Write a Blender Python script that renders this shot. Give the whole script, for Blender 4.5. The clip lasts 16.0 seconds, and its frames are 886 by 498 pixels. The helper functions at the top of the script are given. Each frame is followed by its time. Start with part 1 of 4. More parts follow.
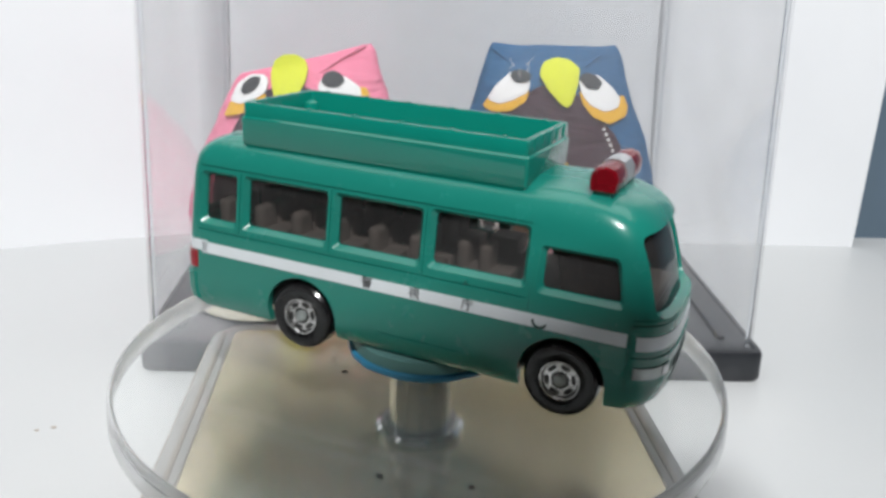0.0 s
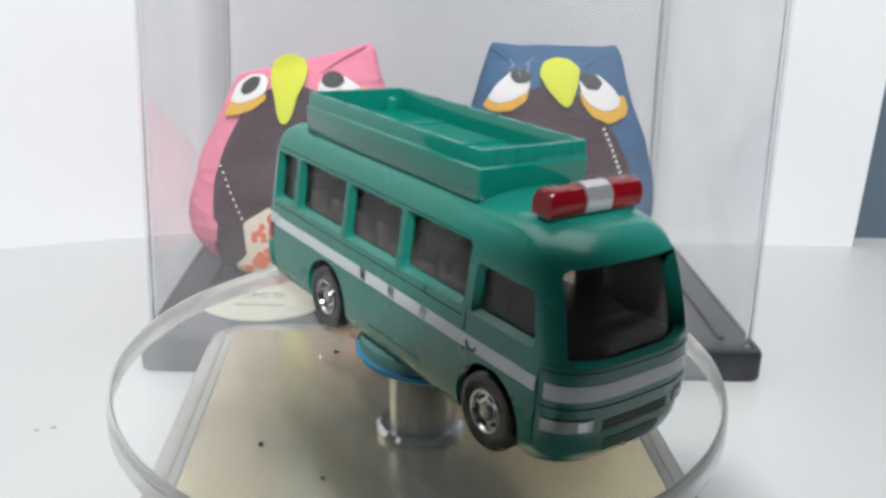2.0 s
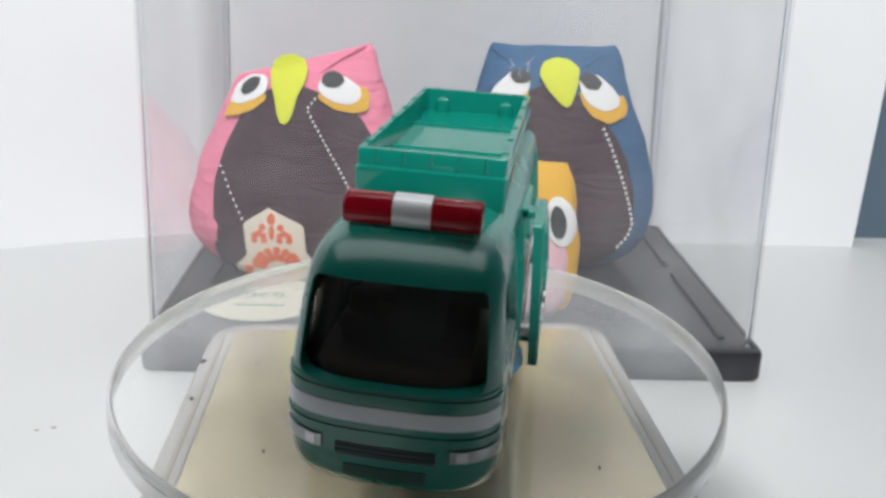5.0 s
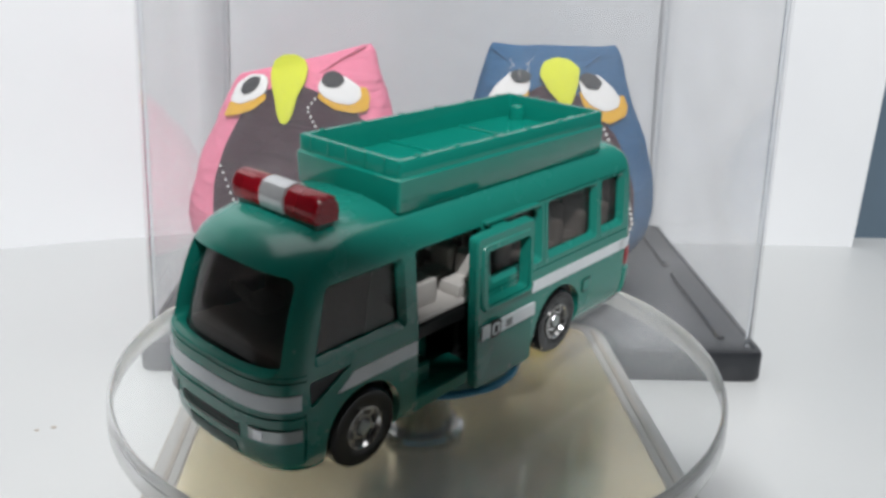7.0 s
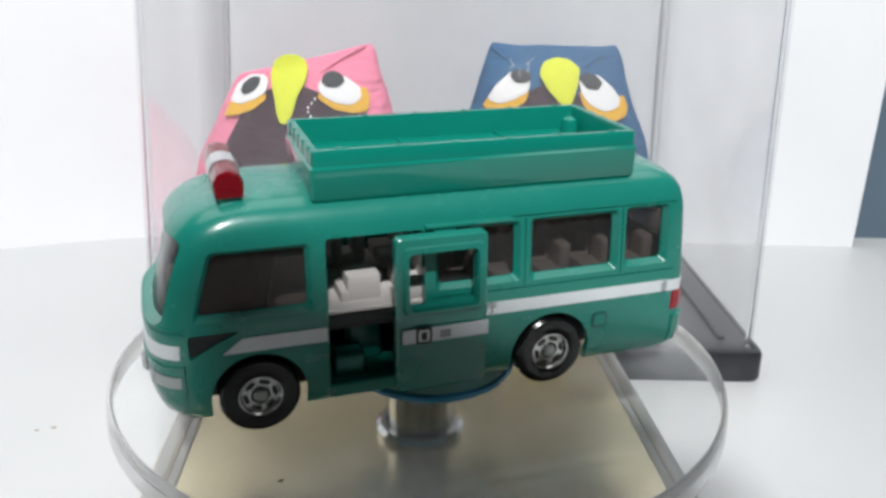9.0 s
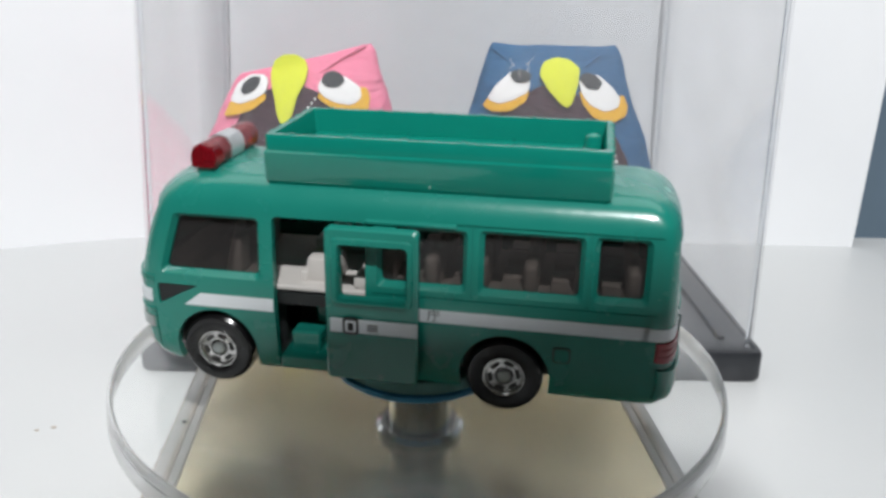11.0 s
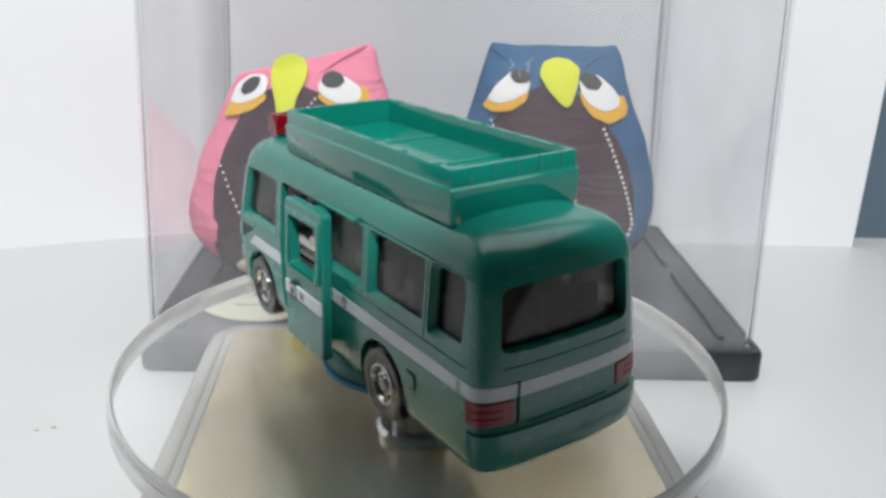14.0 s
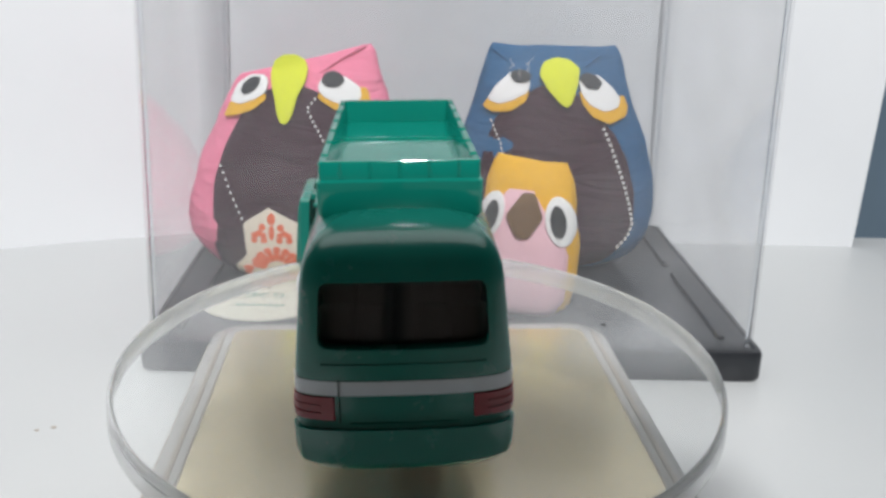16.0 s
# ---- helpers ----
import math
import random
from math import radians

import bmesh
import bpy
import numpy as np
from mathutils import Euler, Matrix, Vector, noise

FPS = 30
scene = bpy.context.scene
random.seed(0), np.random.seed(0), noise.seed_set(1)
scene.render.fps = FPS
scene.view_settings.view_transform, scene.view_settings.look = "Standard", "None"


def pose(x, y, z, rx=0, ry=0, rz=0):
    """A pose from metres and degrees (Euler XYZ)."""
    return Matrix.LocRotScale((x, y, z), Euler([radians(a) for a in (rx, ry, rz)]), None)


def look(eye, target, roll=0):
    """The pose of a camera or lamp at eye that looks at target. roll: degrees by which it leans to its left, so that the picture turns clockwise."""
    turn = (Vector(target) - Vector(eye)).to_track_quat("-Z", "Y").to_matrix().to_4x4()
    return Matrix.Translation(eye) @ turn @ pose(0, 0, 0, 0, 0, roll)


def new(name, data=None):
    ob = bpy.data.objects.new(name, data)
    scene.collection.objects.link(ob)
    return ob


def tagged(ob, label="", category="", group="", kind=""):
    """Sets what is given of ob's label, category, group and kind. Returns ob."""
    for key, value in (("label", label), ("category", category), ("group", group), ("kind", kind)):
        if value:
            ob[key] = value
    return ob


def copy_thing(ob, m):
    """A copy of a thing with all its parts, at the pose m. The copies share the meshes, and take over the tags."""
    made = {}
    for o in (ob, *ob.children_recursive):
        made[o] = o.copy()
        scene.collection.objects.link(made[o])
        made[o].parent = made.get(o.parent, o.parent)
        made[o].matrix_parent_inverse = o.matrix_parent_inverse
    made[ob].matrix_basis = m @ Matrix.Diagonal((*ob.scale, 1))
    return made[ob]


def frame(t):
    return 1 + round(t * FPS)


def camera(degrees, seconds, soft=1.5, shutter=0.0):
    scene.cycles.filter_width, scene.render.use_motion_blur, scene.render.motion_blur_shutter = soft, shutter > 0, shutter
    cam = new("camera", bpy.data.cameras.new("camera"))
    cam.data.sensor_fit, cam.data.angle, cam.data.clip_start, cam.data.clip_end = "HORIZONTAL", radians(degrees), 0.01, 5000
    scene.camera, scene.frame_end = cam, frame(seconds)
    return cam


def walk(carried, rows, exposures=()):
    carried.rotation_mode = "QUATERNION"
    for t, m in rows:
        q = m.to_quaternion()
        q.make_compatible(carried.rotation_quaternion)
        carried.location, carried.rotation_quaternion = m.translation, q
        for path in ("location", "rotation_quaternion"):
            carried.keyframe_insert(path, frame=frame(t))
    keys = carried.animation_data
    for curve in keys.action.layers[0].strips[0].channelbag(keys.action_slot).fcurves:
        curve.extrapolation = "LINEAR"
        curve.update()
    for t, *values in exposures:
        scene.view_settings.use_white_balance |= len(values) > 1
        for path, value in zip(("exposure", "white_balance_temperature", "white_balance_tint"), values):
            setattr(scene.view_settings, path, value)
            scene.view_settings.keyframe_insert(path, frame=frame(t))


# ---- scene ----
# A toy bus turning on a clear platter before a display case with three stuffed owls.
AXLE = 0.045          # height of the toy's axles above the table
cam = camera(56.55, 16.0, soft=3.1)
EYE = pose(0, -0.1218, 0.10103, 0, 0, -1.443) @ pose(0, 0, 0, 70.294) @ pose(0, 0, 0, 0, 0, 1.738)
walk(cam, [(0.0, EYE), (16.0, EYE)], exposures=[(0.0, 0.19), (3.5, 0.13), (7.0, 0.09), (7.9, 0.05), (8.5, 0.21), (9.0, 0.3), (11.5, 0.16), (12.5, 0.12), (14.5, 0.11), (15.5, 0.13), (16.0, 0.05)])

# ---------------- light ----------------
world = bpy.data.worlds.new("room_light")
scene.world = world
world.use_nodes = True
world.node_tree.nodes["Background"].inputs[0].default_value = (0.93, 0.96, 1.0, 1)
world.node_tree.nodes["Background"].inputs[1].default_value = 0.22


def lamp(name, m, size, power, colour):
    d = bpy.data.lights.new(name, "AREA")
    d.shape, d.size, d.size_y, d.energy, d.color = "RECTANGLE", size[0], size[1], power, colour
    ob = new(name, d)
    ob.matrix_world = m
    return tagged(ob, "bright white panel lamp over the table", "lamp")


lamp("panel_lamp", pose(0.0, 0.062, 0.33), (0.42, 0.19), 0.42, (0.97, 0.985, 1.0))
# the room's main lamp, high behind the camera
lamp("ceiling_lamp", look((0.04, -0.66, 0.83), (0.0, 0.0, 0.05)), (0.06, 0.04), 10.8, (0.98, 0.99, 1.0))


# ---------------- materials ----------------
def material(name, colour, rough=0.5, metal=0.0, coat=0.0, mottle=0.08, scale=300.0, bump=0.0, bump_scale=2000.0,
             trans=0.0, ior=1.49, stain=None, stain_scale=40.0, stain_amount=0.3, rough_var=0.0, sheen=0.0, spec=0.5, wrinkle=0.0):
    mat = bpy.data.materials.new(name)
    mat.use_nodes = True
    nt = mat.node_tree
    b = nt.nodes["Principled BSDF"]
    b.inputs["Roughness"].default_value = rough
    b.inputs["Metallic"].default_value = metal
    b.inputs["Coat Weight"].default_value = coat
    b.inputs["Coat Roughness"].default_value = 0.06
    b.inputs["Transmission Weight"].default_value = trans
    b.inputs["IOR"].default_value = ior
    b.inputs["Sheen Weight"].default_value = sheen
    b.inputs["Specular IOR Level"].default_value = spec
    tc = nt.nodes.new("ShaderNodeTexCoord")
    n = nt.nodes.new("ShaderNodeTexNoise")
    n.inputs["Scale"].default_value, n.inputs["Detail"].default_value = scale, 5
    nt.links.new(tc.outputs["Object"], n.inputs["Vector"])
    mix = nt.nodes.new("ShaderNodeMix")
    mix.data_type = "RGBA"
    lo = [c * (1 - mottle) for c in colour]
    hi = [min(1, c * (1 + mottle)) for c in colour]
    mix.inputs[6].default_value, mix.inputs[7].default_value = (*lo, 1), (*hi, 1)
    nt.links.new(n.outputs["Fac"], mix.inputs[0])
    out = mix.outputs[2]
    if stain:
        m2 = nt.nodes.new("ShaderNodeTexNoise")
        m2.inputs["Scale"].default_value, m2.inputs["Detail"].default_value = stain_scale, 6
        nt.links.new(tc.outputs["Object"], m2.inputs["Vector"])
        ramp = nt.nodes.new("ShaderNodeMapRange")
        ramp.inputs[1].default_value, ramp.inputs[2].default_value = 0.45, 0.75
        ramp.inputs[4].default_value = stain_amount
        nt.links.new(m2.outputs["Fac"], ramp.inputs[0])
        mx = nt.nodes.new("ShaderNodeMix")
        mx.data_type = "RGBA"
        mx.inputs[7].default_value = (*stain, 1)
        nt.links.new(ramp.outputs[0], mx.inputs[0])
        nt.links.new(out, mx.inputs[6])
        out = mx.outputs[2]
    nt.links.new(out, b.inputs["Base Color"])
    if rough_var:
        r = nt.nodes.new("ShaderNodeMapRange")
        r.inputs[3].default_value, r.inputs[4].default_value = max(0.0, rough - rough_var), rough + rough_var
        nt.links.new(n.outputs["Fac"], r.inputs[0])
        nt.links.new(r.outputs[0], b.inputs["Roughness"])
    if bump:
        bn = nt.nodes.new("ShaderNodeTexNoise")
        bn.inputs["Scale"].default_value, bn.inputs["Detail"].default_value = bump_scale, 4
        nt.links.new(tc.outputs["Object"], bn.inputs["Vector"])
        bp = nt.nodes.new("ShaderNodeBump")
        bp.inputs["Strength"].default_value, bp.inputs["Distance"].default_value = bump, 0.0004
        nt.links.new(bn.outputs["Fac"], bp.inputs["Height"])
        if wrinkle:
            wn, wm = nt.nodes.new("ShaderNodeTexNoise"), nt.nodes.new("ShaderNodeMapping")
            wm.inputs["Scale"].default_value = (0.5, 1.0, 1.8)
            wn.inputs["Scale"].default_value, wn.inputs["Detail"].default_value, wn.inputs["Distortion"].default_value = 75, 3, 1.2
            wb = nt.nodes.new("ShaderNodeBump")
            wb.inputs["Strength"].default_value, wb.inputs["Distance"].default_value = wrinkle, 0.004
            nt.links.new(tc.outputs["Object"], wm.inputs["Vector"])
            nt.links.new(wm.outputs[0], wn.inputs["Vector"])
            nt.links.new(wn.outputs["Fac"], wb.inputs["Height"])
            nt.links.new(wb.outputs[0], bp.inputs["Normal"])
        nt.links.new(bp.outputs[0], b.inputs["Normal"])
    return mat


def clear_plastic(name, tint, ior=1.45, rough=0.02, smear_haze=0.0):
    """Thin clear plastic: see-through, with gloss on both faces, a few smears and a milky haze painted in as pale
    diffuse.
    """
    mat = bpy.data.materials.new(name)
    mat.use_nodes = True
    nt = mat.node_tree
    nt.nodes.remove(nt.nodes["Principled BSDF"])
    tr, gl, mx = (nt.nodes.new("ShaderNodeBsdf" + k) for k in ("Transparent", "Glossy", "Diffuse"))
    tr.inputs[0].default_value = (*tint, 1)
    gl.inputs["Color"].default_value, gl.inputs["Roughness"].default_value = (1, 1, 1, 1), rough
    lw, pw, fr = nt.nodes.new("ShaderNodeLayerWeight"), nt.nodes.new("ShaderNodeMath"), nt.nodes.new("ShaderNodeMapRange")
    lw.inputs[0].default_value = 0.5
    pw.operation, pw.inputs[1].default_value = "POWER", 5.0
    nt.links.new(lw.outputs["Facing"], pw.inputs[0])
    fr.inputs[3].default_value, fr.inputs[4].default_value = ((ior - 1) / (ior + 1)) ** 2 * 0.8, 0.6
    nt.links.new(pw.outputs[0], fr.inputs[0])
    a, b = nt.nodes.new("ShaderNodeMixShader"), nt.nodes.new("ShaderNodeMixShader")
    nt.links.new(fr.outputs[0], a.inputs[0])
    nt.links.new(tr.outputs[0], a.inputs[1])
    nt.links.new(gl.outputs[0], a.inputs[2])
    mx.inputs[0].default_value = (0.8, 0.81, 0.83, 1)
    tc, n, rg = nt.nodes.new("ShaderNodeTexCoord"), nt.nodes.new("ShaderNodeTexNoise"), nt.nodes.new("ShaderNodeMapRange")
    n.inputs["Scale"].default_value, n.inputs["Detail"].default_value = 38, 7
    rg.inputs[1].default_value, rg.inputs[2].default_value, rg.inputs[3].default_value = 0.35, 0.75, smear_haze * 0.4
    rg.inputs[4].default_value = smear_haze
    nt.links.new(tc.outputs["Object"], n.inputs["Vector"])
    nt.links.new(n.outputs["Fac"], rg.inputs[0])
    nt.links.new(rg.outputs[0], b.inputs[0])
    nt.links.new(a.outputs[0], b.inputs[1])
    nt.links.new(mx.outputs[0], b.inputs[2])
    nt.links.new(b.outputs[0], nt.nodes["Material Output"].inputs[0])
    return mat


M_PAINT = material("green_enamel", (0.009, 0.185, 0.142), 0.26, coat=0.25, mottle=0.06, scale=180, bump=0.06, bump_scale=500,
                   rough_var=0.06)
M_RACK = material("green_plastic", (0.004, 0.192, 0.144), 0.09, mottle=0.07, scale=250, bump=0.03, bump_scale=600, rough_var=0.04, spec=0.6)
M_STRIPE = material("white_stripe_print", (0.66, 0.70, 0.72), 0.35, mottle=0.06, scale=500)
# body green darkened: shade of recesses and shut lines put into the colour
M_SHADE_GREEN = material("recess_shade_green", (0.006, 0.06, 0.045), 0.5)
M_INK = material("black_ink", (0.012, 0.012, 0.012), 0.5)
M_TYRE = material("black_tyre_plastic", (0.006, 0.006, 0.0065), 0.2, mottle=0.15, scale=700, bump=0.08, bump_scale=900)
M_CHROME = material("plated_rim", (0.58, 0.57, 0.56), 0.16, metal=1.0, mottle=0.08, scale=800, rough_var=0.05)
M_DARKWELL = material("dark_rim_recess", (0.02, 0.02, 0.02), 0.5)
M_CHASSIS = material("black_chassis", (0.012, 0.014, 0.014), 0.5)
M_SEAT = material("grey_seat_plastic", (0.50, 0.475, 0.45), 0.45, mottle=0.05, scale=400)
M_GLAZE = clear_plastic("smoky_window_plastic", (0.60, 0.58, 0.57), 1.45, 0.03, 0.03)
M_RED = material("red_clear_plastic", (0.34, 0.004, 0.014), 0.08, mottle=0.1, trans=0.6, ior=1.45)
M_TAIL = material("red_tail_lamp_paint", (0.27, 0.012, 0.02), 0.3, mottle=0.15, scale=900)
M_SILVER = material("silver_paint", (0.55, 0.56, 0.57), 0.33, metal=0.7, mottle=0.1, scale=900)
M_LAMP = material("pale_headlamp_paint", (0.33, 0.36, 0.35), 0.3, metal=0.5, mottle=0.2, scale=900)
M_ACRYL = clear_plastic("clear_acrylic", (0.993, 0.994, 0.996), 1.42, 0.02, 0.085)
M_PLATTER = clear_plastic("clear_platter_plastic", (0.98, 0.985, 0.98), 1.47, 0.02, 0.15)
M_CASEBASE = material("black_case_plastic", (0.022, 0.024, 0.028), 0.32, mottle=0.2, scale=200, bump=0.12, bump_scale=1500,
                      stain=(0.11, 0.11, 0.12), stain_scale=60, stain_amount=0.5, rough_var=0.1)
M_EDGE = material("clear_acrylic_edge", (0.9, 0.92, 0.94), 0.02, mottle=0.02, trans=1.0, ior=1.35)
M_RIM = material("milky_clear_plastic", (0.92, 0.93, 0.93), 0.16, mottle=0.03, trans=0.74, ior=1.4)
M_PADTOP = material("grey_green_foam", (0.12, 0.27, 0.25), 0.7, mottle=0.15, scale=400)
M_BLUE = material("blue_sticky_pad", (0.05, 0.32, 0.55), 0.5, mottle=0.15, scale=250, stain=(0.02, 0.13, 0.2), stain_scale=160)
M_STEEL = material("polished_steel", (0.6, 0.6, 0.61), 0.09, metal=1.0, mottle=0.05)
M_CREAM = material("cream_gold_foil_card", (0.90, 0.78, 0.54), 0.22, metal=0.8, mottle=0.05, scale=60, stain=(0.80, 0.68, 0.42), stain_scale=30,
                   stain_amount=0.4, bump=0.03, bump_scale=200)
M_BOXSIDE = material("pearl_grey_plastic", (0.46, 0.44, 0.42), 0.25, mottle=0.1, scale=120)
M_SEAM = material("brown_seam", (0.40, 0.35, 0.30), 0.4, mottle=0.25, scale=200)
M_GOLD = material("gold_trim", (0.55, 0.40, 0.14), 0.3, metal=0.8, mottle=0.1)
M_PAPER = material("white_paper", (0.82, 0.83, 0.845), 0.55, mottle=0.02, scale=30, bump=0.05, bump_scale=700,
                   stain=(0.75, 0.76, 0.785), stain_scale=9, stain_amount=0.5)
M_TABLE = material("white_table_sheet", (0.555, 0.565, 0.565), 0.38, mottle=0.02, scale=30, bump=0.05, bump_scale=900,
                   stain=(0.58, 0.58, 0.575), stain_scale=14, stain_amount=0.5)
M_DESK = material("dark_wood_table", (0.07, 0.05, 0.04), 0.5, mottle=0.3, scale=20)
M_SLATE = material("slate_blue_board", (0.10, 0.145, 0.19), 0.6, mottle=0.08, scale=50)
M_ROOM = material("grey_room_wall", (0.30, 0.30, 0.31), 0.8, mottle=0.1, scale=3)
M_PINK = material("pink_crepe_cloth", (0.84, 0.24, 0.36), 0.85, mottle=0.16, scale=900, bump=0.5, bump_scale=1300, spec=0.2, wrinkle=0.45)
M_NAVY = material("navy_crepe_cloth", (0.022, 0.105, 0.235), 0.85, mottle=0.2, scale=900, bump=0.5, bump_scale=1300, spec=0.2, wrinkle=0.45)
M_PLUM = material("dark_plum_cloth", (0.040, 0.011, 0.021), 0.75, mottle=0.25, scale=500, bump=0.35, bump_scale=1100, spec=0.2, wrinkle=0.7)
M_ORANGE = material("orange_felt", (0.78, 0.42, 0.02), 0.9, mottle=0.15, scale=800, bump=0.4, bump_scale=1500)
M_WHITEFELT = material("white_felt", (0.82, 0.81, 0.80), 0.9, mottle=0.06, scale=700, bump=0.4, bump_scale=1500)
M_GREYFELT = material("charcoal_felt", (0.035, 0.036, 0.04), 0.9, mottle=0.25, scale=700, bump=0.4, bump_scale=1500)
M_LIME = material("lime_yellow_felt", (0.68, 0.72, 0.02), 0.9, mottle=0.1, scale=700, bump=0.4, bump_scale=1500)
M_BROWN = material("brown_felt", (0.16, 0.09, 0.04), 0.9, mottle=0.2, scale=700, bump=0.4, bump_scale=1500)
M_BLUSH = material("pale_pink_crepe", (0.83, 0.52, 0.58), 0.85, mottle=0.1, scale=900, bump=0.5, bump_scale=1200)
M_THREAD = material("white_thread", (0.78, 0.76, 0.74), 0.8)
M_BROCADE = material("cream_brocade", (0.76, 0.68, 0.56), 0.7, mottle=0.08, scale=900, bump=0.3, bump_scale=2500)
M_MOTIF = material("orange_brocade_print", (0.74, 0.15, 0.06), 0.7, mottle=0.15, scale=900)
M_LABEL = material("ivory_paper_label", (0.72, 0.69, 0.55), 0.5, mottle=0.04, scale=100)
M_GREENINK = material("green_ink", (0.04, 0.28, 0.19), 0.6)


# ---------------- mesh helpers (millimetres) ----------------
def part(name, bm, mat, parent=None, label="", smooth=35.0):
    """Links a bmesh in millimetres as one mesh object under a thing."""
    bmesh.ops.recalc_face_normals(bm, faces=bm.faces)
    bmesh.ops.scale(bm, vec=(0.001,) * 3, verts=bm.verts)
    me = bpy.data.meshes.new(name)
    bm.to_mesh(me)
    bm.free()
    me.materials.append(mat)
    me.polygons.foreach_set("use_smooth", [True] * len(me.polygons))
    me.set_sharp_from_angle(angle=radians(smooth))
    ob = new(name, me)
    if parent:
        ob.parent = parent
    if label:
        ob["label"] = label
    return ob


def thing(name, m, label, category, group=""):
    ob = new(name)
    ob.empty_display_size = 0.01
    ob.matrix_world = m
    return tagged(ob, label, category, group)


def box(bm, x0, x1, y0, y1, z0, z1, bevel=0.0, seg=2):
    r = bmesh.ops.create_cube(bm, size=1.0)
    vs = r["verts"]
    for v in vs:
        v.co = Vector(((x0 + x1) / 2 + v.co.x * (x1 - x0), (y0 + y1) / 2 + v.co.y * (y1 - y0), (z0 + z1) / 2 + v.co.z * (z1 - z0)))
    if bevel:
        es = list({e for v in vs for e in v.link_edges})
        bmesh.ops.bevel(bm, geom=es, offset=bevel, segments=seg, affect="EDGES", profile=0.6)
    return bm


def cyl(bm, p0, p1, r0, r1=None, n=40, caps=True):
    p0, p1 = Vector(p0), Vector(p1)
    d = p1 - p0
    m = Matrix.Translation((p0 + p1) / 2) @ d.to_track_quat("Z", "Y").to_matrix().to_4x4()
    bmesh.ops.create_cone(bm, cap_ends=caps, segments=n, radius1=r0, radius2=r0 if r1 is None else r1, depth=d.length, matrix=m)
    return bm


def lathe(bm, prof, n=64, axis="z", closed=True):
    """prof: (radius, height) pairs; a closed profile makes a ring, an open one ends on the axis."""
    rings = []
    for r, h in prof:
        ring = []
        for i in range(n):
            a = 2 * math.pi * i / n
            c = (r * math.cos(a), r * math.sin(a), h)
            ring.append(bm.verts.new(c if axis == "z" else (c[0], c[2], c[1])))
        rings.append(ring)
    k = len(rings)
    for j in range(k if closed else k - 1):
        a, b = rings[j], rings[(j + 1) % k]
        for i in range(n):
            bm.faces.new((a[i], a[(i + 1) % n], b[(i + 1) % n], b[i]))
    if not closed:
        bm.faces.new(rings[0][::-1])
        bm.faces.new(rings[-1])
    return bm


def layers(bm, loops):
    """A solid through loops of equal length, capped at both ends."""
    rings = [[bm.verts.new(p) for p in loop] for loop in loops]
    n = len(rings[0])
    for a, b in zip(rings, rings[1:]):
        for i in range(n):
            bm.faces.new((a[i], a[(i + 1) % n], b[(i + 1) % n], b[i]))
    bm.faces.new(rings[0][::-1])
    bm.faces.new(rings[-1])
    return bm


def slab(bm, grid_a, grid_b):
    """A closed sheet between two equal grids of points."""
    ga = [[bm.verts.new(p) for p in row] for row in grid_a]
    gb = [[bm.verts.new(p) for p in row] for row in grid_b]
    h, w = len(ga), len(ga[0])
    for i in range(h - 1):
        for j in range(w - 1):
            bm.faces.new((ga[i][j], ga[i][j + 1], ga[i + 1][j + 1], ga[i + 1][j]))
            bm.faces.new((gb[i][j], gb[i + 1][j], gb[i + 1][j + 1], gb[i][j + 1]))
    rim = [(0, j) for j in range(w)] + [(i, w - 1) for i in range(1, h)] + [(h - 1, j) for j in range(w - 2, -1, -1)] + \
          [(i, 0) for i in range(h - 2, 0, -1)]
    for (a, b), (c, d) in zip(rim, rim[1:] + rim[:1]):
        bm.faces.new((ga[a][b], gb[a][b], gb[c][d], ga[c][d]))
    return bm


def grow(poly, e):
    """A convex-ish polygon pushed outwards by e."""
    cx, cy = sum(p[0] for p in poly) / len(poly), sum(p[1] for p in poly) / len(poly)
    w = max(p[0] for p in poly) - min(p[0] for p in poly)
    h = max(p[1] for p in poly) - min(p[1] for p in poly)
    return [(cx + (x - cx) * (1 + 2 * e / w), cy + (y - cy) * (1 + 2 * e / h)) for x, y in poly]


def rounded(poly, r, n=4):
    """The polygon with its corners rounded."""
    out = []
    k = len(poly)
    for i in range(k):
        p, a, b = Vector(poly[i]), Vector(poly[i - 1]), Vector(poly[(i + 1) % k])
        da, db = (a - p), (b - p)
        rr = min(r, da.length * 0.45, db.length * 0.45)
        s, e = p + da.normalized() * rr, p + db.normalized() * rr
        for j in range(n + 1):
            u = j / n
            q = s * (1 - u) ** 2 + p * 2 * u * (1 - u) + e * u ** 2
            out.append((q.x, q.y))
    return out


def carve(bm, cutters):
    """Cuts each bmesh of cutters out of bm, in millimetres, and returns the rest as a bmesh."""
    def temp(b):
        bmesh.ops.recalc_face_normals(b, faces=b.faces)
        me = bpy.data.meshes.new("blank")
        b.to_mesh(me)
        b.free()
        return new("blank", me)

    ob = temp(bm)
    for c in cutters:
        tool = temp(c)
        mod = ob.modifiers.new("cut", "BOOLEAN")
        mod.operation, mod.solver, mod.object, mod.use_self, mod.use_hole_tolerant = "DIFFERENCE", "EXACT", tool, True, True
        bpy.context.view_layer.update()
        done = bpy.data.meshes.new_from_object(ob.evaluated_get(bpy.context.evaluated_depsgraph_get()))
        ob.modifiers.clear()
        ob.data = done
        bpy.data.objects.remove(tool)
    out = bmesh.new()
    out.from_mesh(ob.data)
    bpy.data.objects.remove(ob)
    return out


